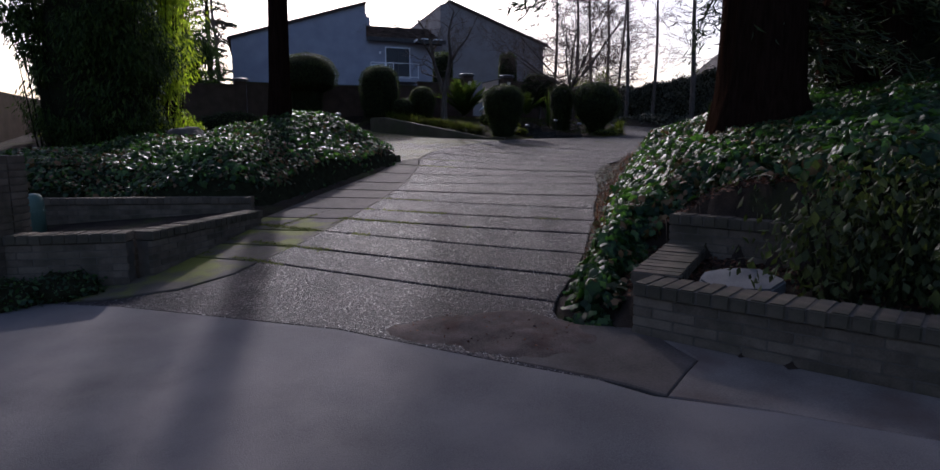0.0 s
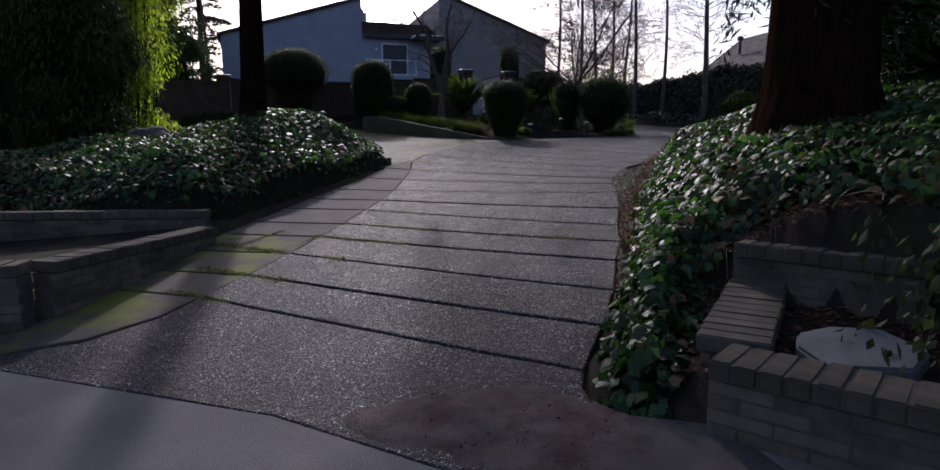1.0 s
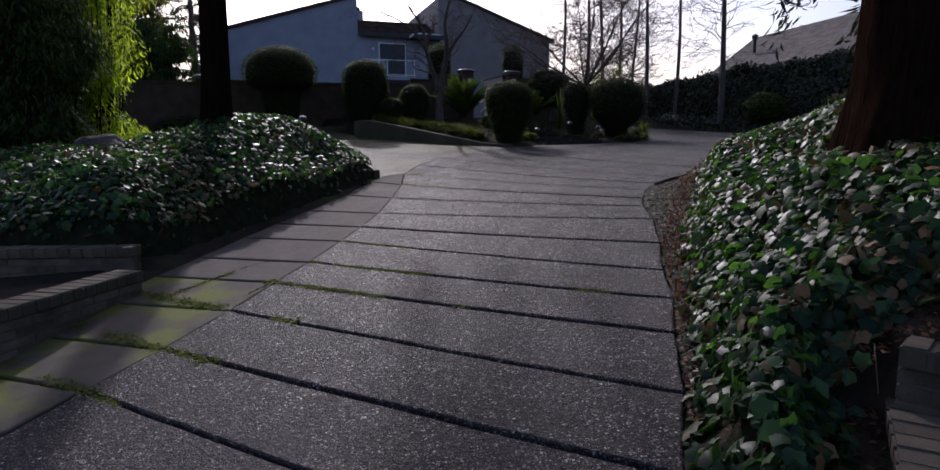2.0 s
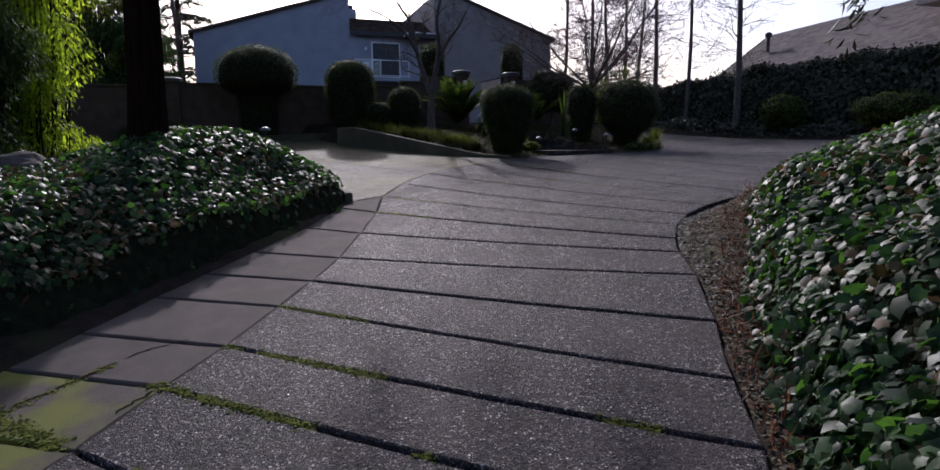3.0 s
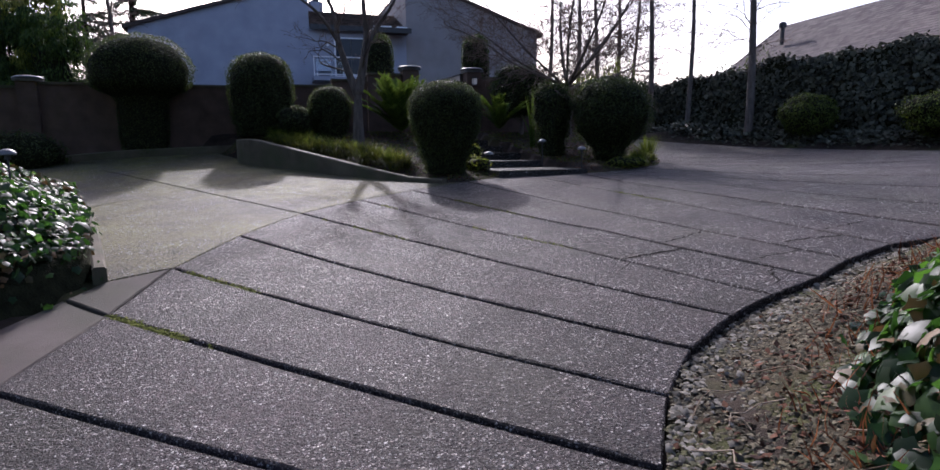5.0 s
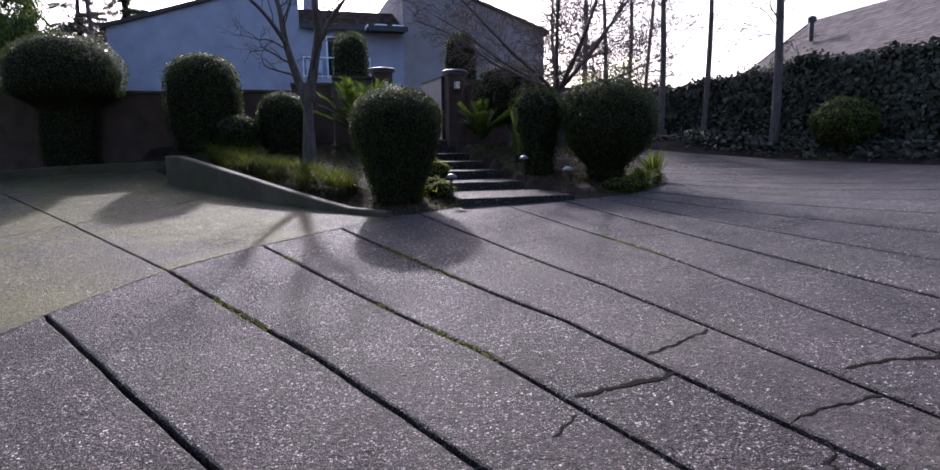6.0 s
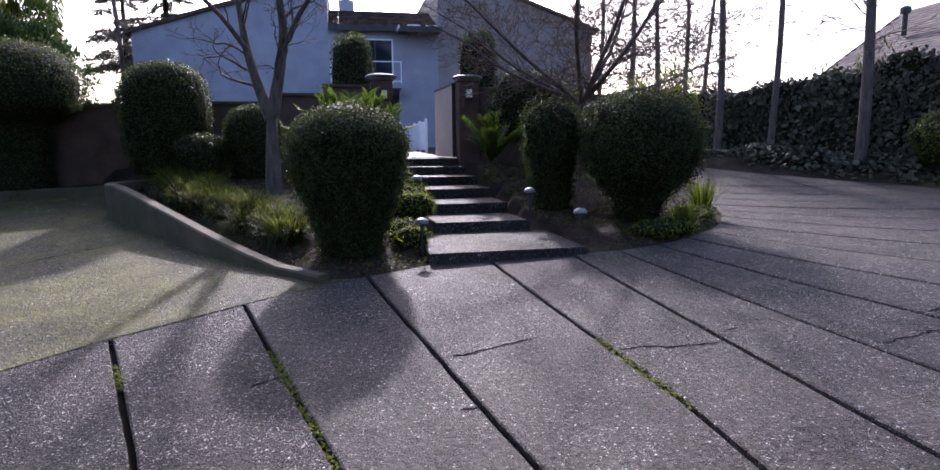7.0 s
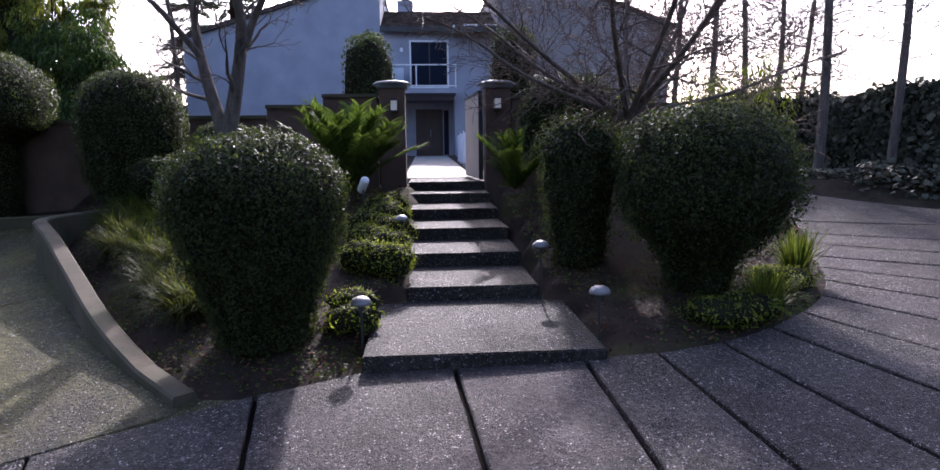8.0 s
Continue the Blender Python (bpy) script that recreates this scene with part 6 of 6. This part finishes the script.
def boulder(loc, z, r, label, seed):
    bm = bmesh.new()
    bmesh.ops.create_icosphere(bm, subdivisions=3, radius=1)
    for v in bm.verts:
        k = 1 + 0.35 * noise.noise(v.co * 1.1 + Vector((seed, 0, 0))) + 0.1 * noise.noise(v.co * 3 + Vector((seed, 5, 0)))
        v.co = Vector((v.co.x * r[0] * k, v.co.y * r[1] * k, v.co.z * r[2] * k))
    ob = part("boulder", bm, M_ROCK, None)
    ob.location = (loc[0], loc[1], z)
    return tagged(ob, label, "boulder", "boulders in the ivy bed")


boulder((-4.4, 14.9), 2.22, (0.4, 0.3, 0.32), "dark grey boulder with a ridged top in the ivy", 1)
boulder((-6.55, 14.6), float(soil(np.array([-6.55]), np.array([14.6]))[0]) + 0.28, (0.5, 0.4, 0.25), "low grey boulder by the bamboo", 3)

# gravel and litter on the island's margin
def margin(x, y):
    d = edge_dist(PAVED, x, y)
    return ~inside(PAVED, x, y) & (x > 1.2) & (x - 0.3 * y < 3.9), d


OCT_V = np.array([(1, 0, 0), (0, 0.7, 0), (-0.9, 0.1, 0), (0, -0.75, 0), (0.1, 0, 0.4)]) * 0.55
OCT_F = np.array([(0, 1, 4), (1, 2, 4), (2, 3, 4), (3, 0, 4)])
gr = thing("gravel", (0, 0, 0), "olive-brown gravel with paler chips along the drive's edge", "gravel")
gr["kind"] = "stuff"
n = 200000
x, y = rng.uniform(1.3, 8.2, n), rng.uniform(6, 15.4, n)
ok, d = margin(x, y)
ok &= (d < 2.6 * rng.uniform(0.2, 1, n)) & ~inside(IVY_R, x, y) & ((y > 9.9) | (d < 0.22))
x, y = x[ok], y[ok]
leaves("chip_layer", np.stack([x, y, soil(x, y) + 0.008], -1), np.tile([[0, 0, 1.0]], (len(x), 1)), 0.026, M_PEBBLE, gr, shape=(OCT_V, OCT_F), jitter=0.3, spread=0.5)
n = 60000
x, y = rng.uniform(1.3, 8.2, n), rng.uniform(7, 15.4, n)
ok, d = margin(x, y)
ok &= (d < 0.05 + 0.42 * rng.uniform(0, 1, n) ** 1.3) & (y > 9.6 + 0.8 * rng.uniform(size=n))
x, y = x[ok], y[ok]
leaves("pale_chip_layer", np.stack([x, y, soil(x, y) + 0.012], -1), np.tile([[0, 0, 1.0]], (len(x), 1)), 0.04, M_PALECHIP, gr, "pale grey river chips along the slabs", shape=(OCT_V, OCT_F), jitter=0.35, spread=0.4)
gx, gy = np.meshgrid(np.arange(1.2, 8.4, 0.1), np.arange(5.6, 15.6, 0.1))
X2, Y2 = gx.ravel(), gy.ravel()
ok, d = margin(X2, Y2)
ok &= (Y2 > 9.9) & (d < 2.6) & (~inside(IVY_R, X2, Y2) | (edge_dist(IVY_R, X2, Y2) < 0.3))
V = np.stack([X2, Y2, np.where(ok, soil(X2, Y2) + 0.007 + 0.012 * np.array([noise.noise(Vector((a * 3, b * 3, 0))) for a, b in zip(X2, Y2)]), soil(X2, Y2) - 0.05)], -1)
w = gx.shape[1]
i = (np.arange(gx.shape[0] - 1)[:, None] * w + np.arange(w - 1)[None]).ravel()
F = np.stack([i, i + 1, i + w + 1, i + w], -1)
soup("gravel_base", V, F[ok[F].all(1)], M_SUBGRAVEL, gr, smooth=True)


def litter(name, x, y, size, label, up=0.015):
    e = thing(name, (0, 0, 0), label, "leaf litter")
    e["kind"] = "stuff"
    leaves("leaf_layer", np.stack([x, y, soil(x, y) + up * rng.uniform(0.3, 2, len(x))], -1), np.tile([[0, 0, 1.0]], (len(x), 1)), size, M_LITTER, e, jitter=0.35, spread=0.5)


n = 80000
x, y = rng.uniform(0.9, 8.2, n), rng.uniform(4.8, 15, n)
ok, d = margin(x, y)
di = edge_dist(IVY_R, x, y)
ok &= np.where(y < 9.6, di < 0.95, di < 0.85 * rng.uniform(0, 1, n) ** 1.4) | ((d < 2) & (rng.uniform(size=n) < 0.006))
litter("leaf_litter", x[ok], y[ok], 0.034, "reddish-brown dead leaves along the edge of the ivy")
runners = []
for k in range(420):
    x0, y0 = random.uniform(1.2, 7.5), random.uniform(5.5, 13.6)
    if edge_dist(IVY_R, np.array([x0]), np.array([y0]))[0] > 0.7 or inside(PAVED, np.array([x0]), np.array([y0]))[0] or x0 - 0.3 * y0 > 3.6:
        continue
    ang, L, pts = random.uniform(0, 6.28), random.uniform(0.03, 0.09), []
    for q in range(6):
        pts.append(((x0, y0, float(soil(np.array([x0]), np.array([y0]))[0]) + 0.02 + 0.05 * math.sin(q * 0.6) * random.uniform(0.3, 1)), 0.0035))
        ang += random.gauss(0, 0.55)
        x0, y0 = x0 + L * math.cos(ang), y0 + L * math.sin(ang)
    runners.append(pts)
V, F = tubes(runners, 4)
dr = soup("dry_runners", V, F, M_STRAW)
tagged(dr, "thin dry ivy runners lying over the gravel", "dry stems", kind="stuff")
n = 9000
x, y = rng.uniform(1.6, 6.0, n), rng.uniform(7.5, 13.6, n)
ok = ~inside(PAVED, x, y) & (edge_dist(IVY_R, x, y) < 0.32 * rng.uniform(0.1, 1, n)) & (x - 0.3 * y < 2.0)
x, y = x[ok], y[ok]
rs = thing("rusty_stems", (0, 0, 0), "rust-red dry stems along the edge of the ivy", "dry stems")
rs["kind"] = "stuff"
leaves("stem_layer", np.stack([x, y, soil(x, y)], -1), rng.normal(size=(len(x), 3)) * np.array([1, 1, 0.15]), 0.13, M_RUST, rs, shape=(BLADE_V * np.array([0.5, 1, 1]), BLADE_F), jitter=0.3, along=np.tile([[0, 0, 2.0]], (len(x), 1)) + rng.normal(size=(len(x), 3)))
n = 26000
x, y = rng.uniform(-4.5, 7, n), rng.uniform(20, 28.5, n)
a, b = to_house(x, y)
ok = ~inside(PAVED, x, y) & (b < -0.1) & ((a < -0.6) | (a > 1.1))
litter("bed_litter", x[ok], y[ok], 0.034, "bark chips and dry leaves over the planting bed")
n = 2500
x, y = rng.uniform(1.4, 6, n), rng.uniform(3.4, 6.4, n)
ok = (y > 4.7 - 0.6 * (x - 1.3)) & (y < 6.3 - 0.38 * (x - 2.3))
litter("planter_litter", x[ok], y[ok], 0.05, "brown leaf litter filling the brick planter")

n = 44000
x, y = rng.uniform(-3.6, 6.8, n), rng.uniform(20.4, 28.0, n)
a, b = to_house(x, y)
patch = np.array([noise.noise(Vector((p * 1.3, q * 1.3, 2.0))) for p, q in zip(x, y)])
ok = ~inside(PAVED, x, y) & (b < -0.1) & ((a < -0.55) | (a > 1.0)) & (patch > -0.12)
x, y = x[ok], y[ok]
se = thing("seedlings", (0, 0, 0), "patchy low green seedlings and moss on the bed", "ground cover")
se["kind"] = "stuff"
leaves("foliage", np.stack([x, y, soil(x, y) + rng.uniform(0, 0.05, len(x))], -1), np.tile([[0, 0, 1.0]], (len(x), 1)), 0.03, M_OLIVE, se, jitter=0.6, spread=0.4)
for k, (x, y) in enumerate(((3.0, 4.75), (2.95, 4.4), (3.4, 4.3), (3.5, 4.05), (3.9, 3.95), (4.1, 3.6), (4.7, 3.2), (5.3, 2.9))):
    leaf_mass((x, y), float(soil(np.array([x]), np.array([y]))[0]), (0.45, 0.4, 0.75), 900, 0.07, "straggly dark undergrowth in the brick planter", M_BOX, "undergrowth", "shrub", (OVAL_V, OVAL_F), 14, 50 + k)
for k, (x, y) in enumerate(((-4.6, 6.05), (-5.0, 6.0), (-4.2, 6.3), (-5.6, 5.95))):
    shrub((x, y), 0.32, 0.25, 0.2, "low dark-leaved plant at the foot of the planter", "plants before the planter", 0.16, 700, 0.05, 2.0, M_IVY, name="low_plant", rough=0.2)

# moss in the joints
def moss(j, u0, u1, n, w=0.02):
    """Cushions of moss along a joint, thicker in some stretches than in others."""
    run = joint_run(JOINTS.index(j)) if j in JOINTS else [j[:2], j[2:]]
    u = rng.uniform(u0, u1, n)
    u = u[np.array([noise.noise(Vector((v * 9, j[1], 0))) for v in u]) > -0.15]
    n = len(u)
    x, y = j[0] + (j[2] - j[0]) * u, j[1] + (j[3] - j[1]) * u
    if len(run) == 3:
        y = np.interp(x, [p[0] for p in run], [p[1] for p in run])
    x, y = x + rng.normal(0, w, n), y + rng.normal(0, w, n)
    return np.stack([x, y, gz(x, y) + rng.uniform(-0.03, 0.004, n)], -1)


MP = np.concatenate([moss(JOINTS[0], -0.35, 0.1, 1500, 0.03), moss(JOINTS[1], -0.35, 0.15, 2500, 0.03), moss(JOINTS[2], -0.4, 0.2, 5000, 0.032), moss(JOINTS[3], -0.1, 0.55, 4200, 0.026), moss(JOINTS[4], 0.0, 0.45, 3200, 0.024),
                     moss(JOINTS[5], 0.0, 0.3, 900), moss(JOINTS[9], 0.0, 0.3, 1400), moss(JOINTS[10], 0.05, 0.3, 700), moss(JOINTS[13], 0.1, 0.7, 1100), moss(JOINTS[14], 0.2, 0.5, 500), moss(JOINTS[4], 0.78, 0.86, 300), moss(JOINTS[12], 0.1, 0.5, 700), moss(JOINTS[16], 0.4, 0.6, 500),
                     moss((-2.74, 8.95, -2.36, 9.62), -0.2, 1, 900, 0.03)])
ms = thing("joint_moss", (0, 0, 0), "yellow-green moss growing in the drive's joints", "moss")
ms["kind"] = "stuff"
leaves("moss_layer", MP, np.tile([[0, 0, 1.0]], (len(MP), 1)), 0.022, M_MOSS, ms, shape=(OCT_V, OCT_F), jitter=0.3, spread=0.5)


# twigs, crumbs and leaves on the washed dirt
n = 700
x, y = rng.uniform(-0.9, 1.5, n), rng.uniform(3.5, 5.2, n)
ok = inside(WASH, x, y)
x, y = x[ok], y[ok]
wl = thing("dirt_crumbs", (0, 0, 0), "small stones and leaf bits on the washed dirt", "debris")
wl["kind"] = "stuff"
leaves("crumb_layer", np.stack([x, y, gz(x, y) + 0.014 + rng.uniform(0.005, 0.03, len(x))], -1), np.tile([[0, 0, 1.0]], (len(x), 1)), 0.016, M_LITTER, wl, shape=(OCT_V, OCT_F), jitter=0.5, spread=0.6)

# hairline and open cracks in the slabs
TOPS = []
for ob in drive.children:
    if ob.name.startswith("slab"):
        TOPS.append(BVHTree.FromPolygons([v.co for v in ob.data.vertices], [tuple(f.vertices) for f in ob.data.polygons]))


def slab_top(x, y):
    hits = [h[0].z for h in (t.ray_cast(Vector((x, y, 9)), Vector((0, 0, -1))) for t in TOPS) if h[0] is not None]
    return max(hits) if hits else float(gz(x, y))


CRACKS = [(0.022, ((3.24, 15.04), (3.59, 15.15), (3.85, 15.25))), (0.012, ((3.74, 15.51), (3.98, 15.63), (4.24, 15.85))), (0.014, ((4.73, 15.14), (5.0, 15.2), (5.34, 15.2))),
          (0.008, ((4.23, 14.64), (4.42, 14.76), (4.75, 14.82))), (0.008, ((4.28, 14.47), (4.2, 14.25), (4.12, 14.01))), (0.008, ((5.33, 15.49), (5.85, 15.69))), (0.007, ((3.07, 14.64), (3.23, 14.85))),
          (0.01, ((4.18, 18.72), (4.4, 18.77), (4.61, 18.75), (4.95, 18.84))), (0.01, ((4.98, 19.02), (5.14, 19.12))), (0.008, ((5.3, 19.3), (5.44, 19.31), (5.51, 19.16))), (0.01, ((5.99, 18.76), (6.23, 18.88), (6.49, 19.0))), (0.012, ((6.62, 19.39), (6.8, 19.5))),
          (0.009, ((2.99, 18.57), (3.14, 18.66), (3.26, 18.74), (3.62, 18.96))), (0.012, ((1.7, 18.08), (1.88, 18.26))), (0.012, ((2.3, 19.03), (2.36, 19.09))), (0.009, ((3.16, 17.82), (3.29, 17.87))),
          (0.01, ((-2.33, 9.69), (-2.15, 9.86), (-1.96, 9.97))), (0.014, ((-2.73, 9.03), (-2.57, 9.27), (-2.36, 9.62))), (0.01, ((-1.95, 8.9), (-1.83, 9.2)))]
for k, (wd, line) in enumerate(CRACKS):
    pts = []
    for (x0, y0), (x1, y1) in zip(line, line[1:]):
        m = max(2, int(math.hypot(x1 - x0, y1 - y0) / 0.04))
        pts += [(x0 + (x1 - x0) * q / m + random.gauss(0, 0.011), y0 + (y1 - y0) * q / m + random.gauss(0, 0.011)) for q in range(m)]
    pts.append(line[-1])
    bm = bmesh.new()
    prev = None
    for q, (x, y) in enumerate(pts):
        h = 1.1 * wd * random.uniform(0.4, 1.3) * (0.25 if q in (0, len(pts) - 1) else 1)
        tx, ty = pts[min(q + 1, len(pts) - 1)][0] - pts[max(q - 1, 0)][0], pts[min(q + 1, len(pts) - 1)][1] - pts[max(q - 1, 0)][1]
        L = math.hypot(tx, ty) + 1e-6
        z = max(slab_top(x, y), float(gz(x, y)) - 0.02) + 0.003
        cur = [bm.verts.new((x - ty / L * h * o, y + tx / L * h * o, z)) for o in (-1, 1)]
        if prev:
            bm.faces.new((prev[0], prev[1], cur[1], cur[0]))
        prev = cur
    part("crack", bm, M_JOINT, drive)
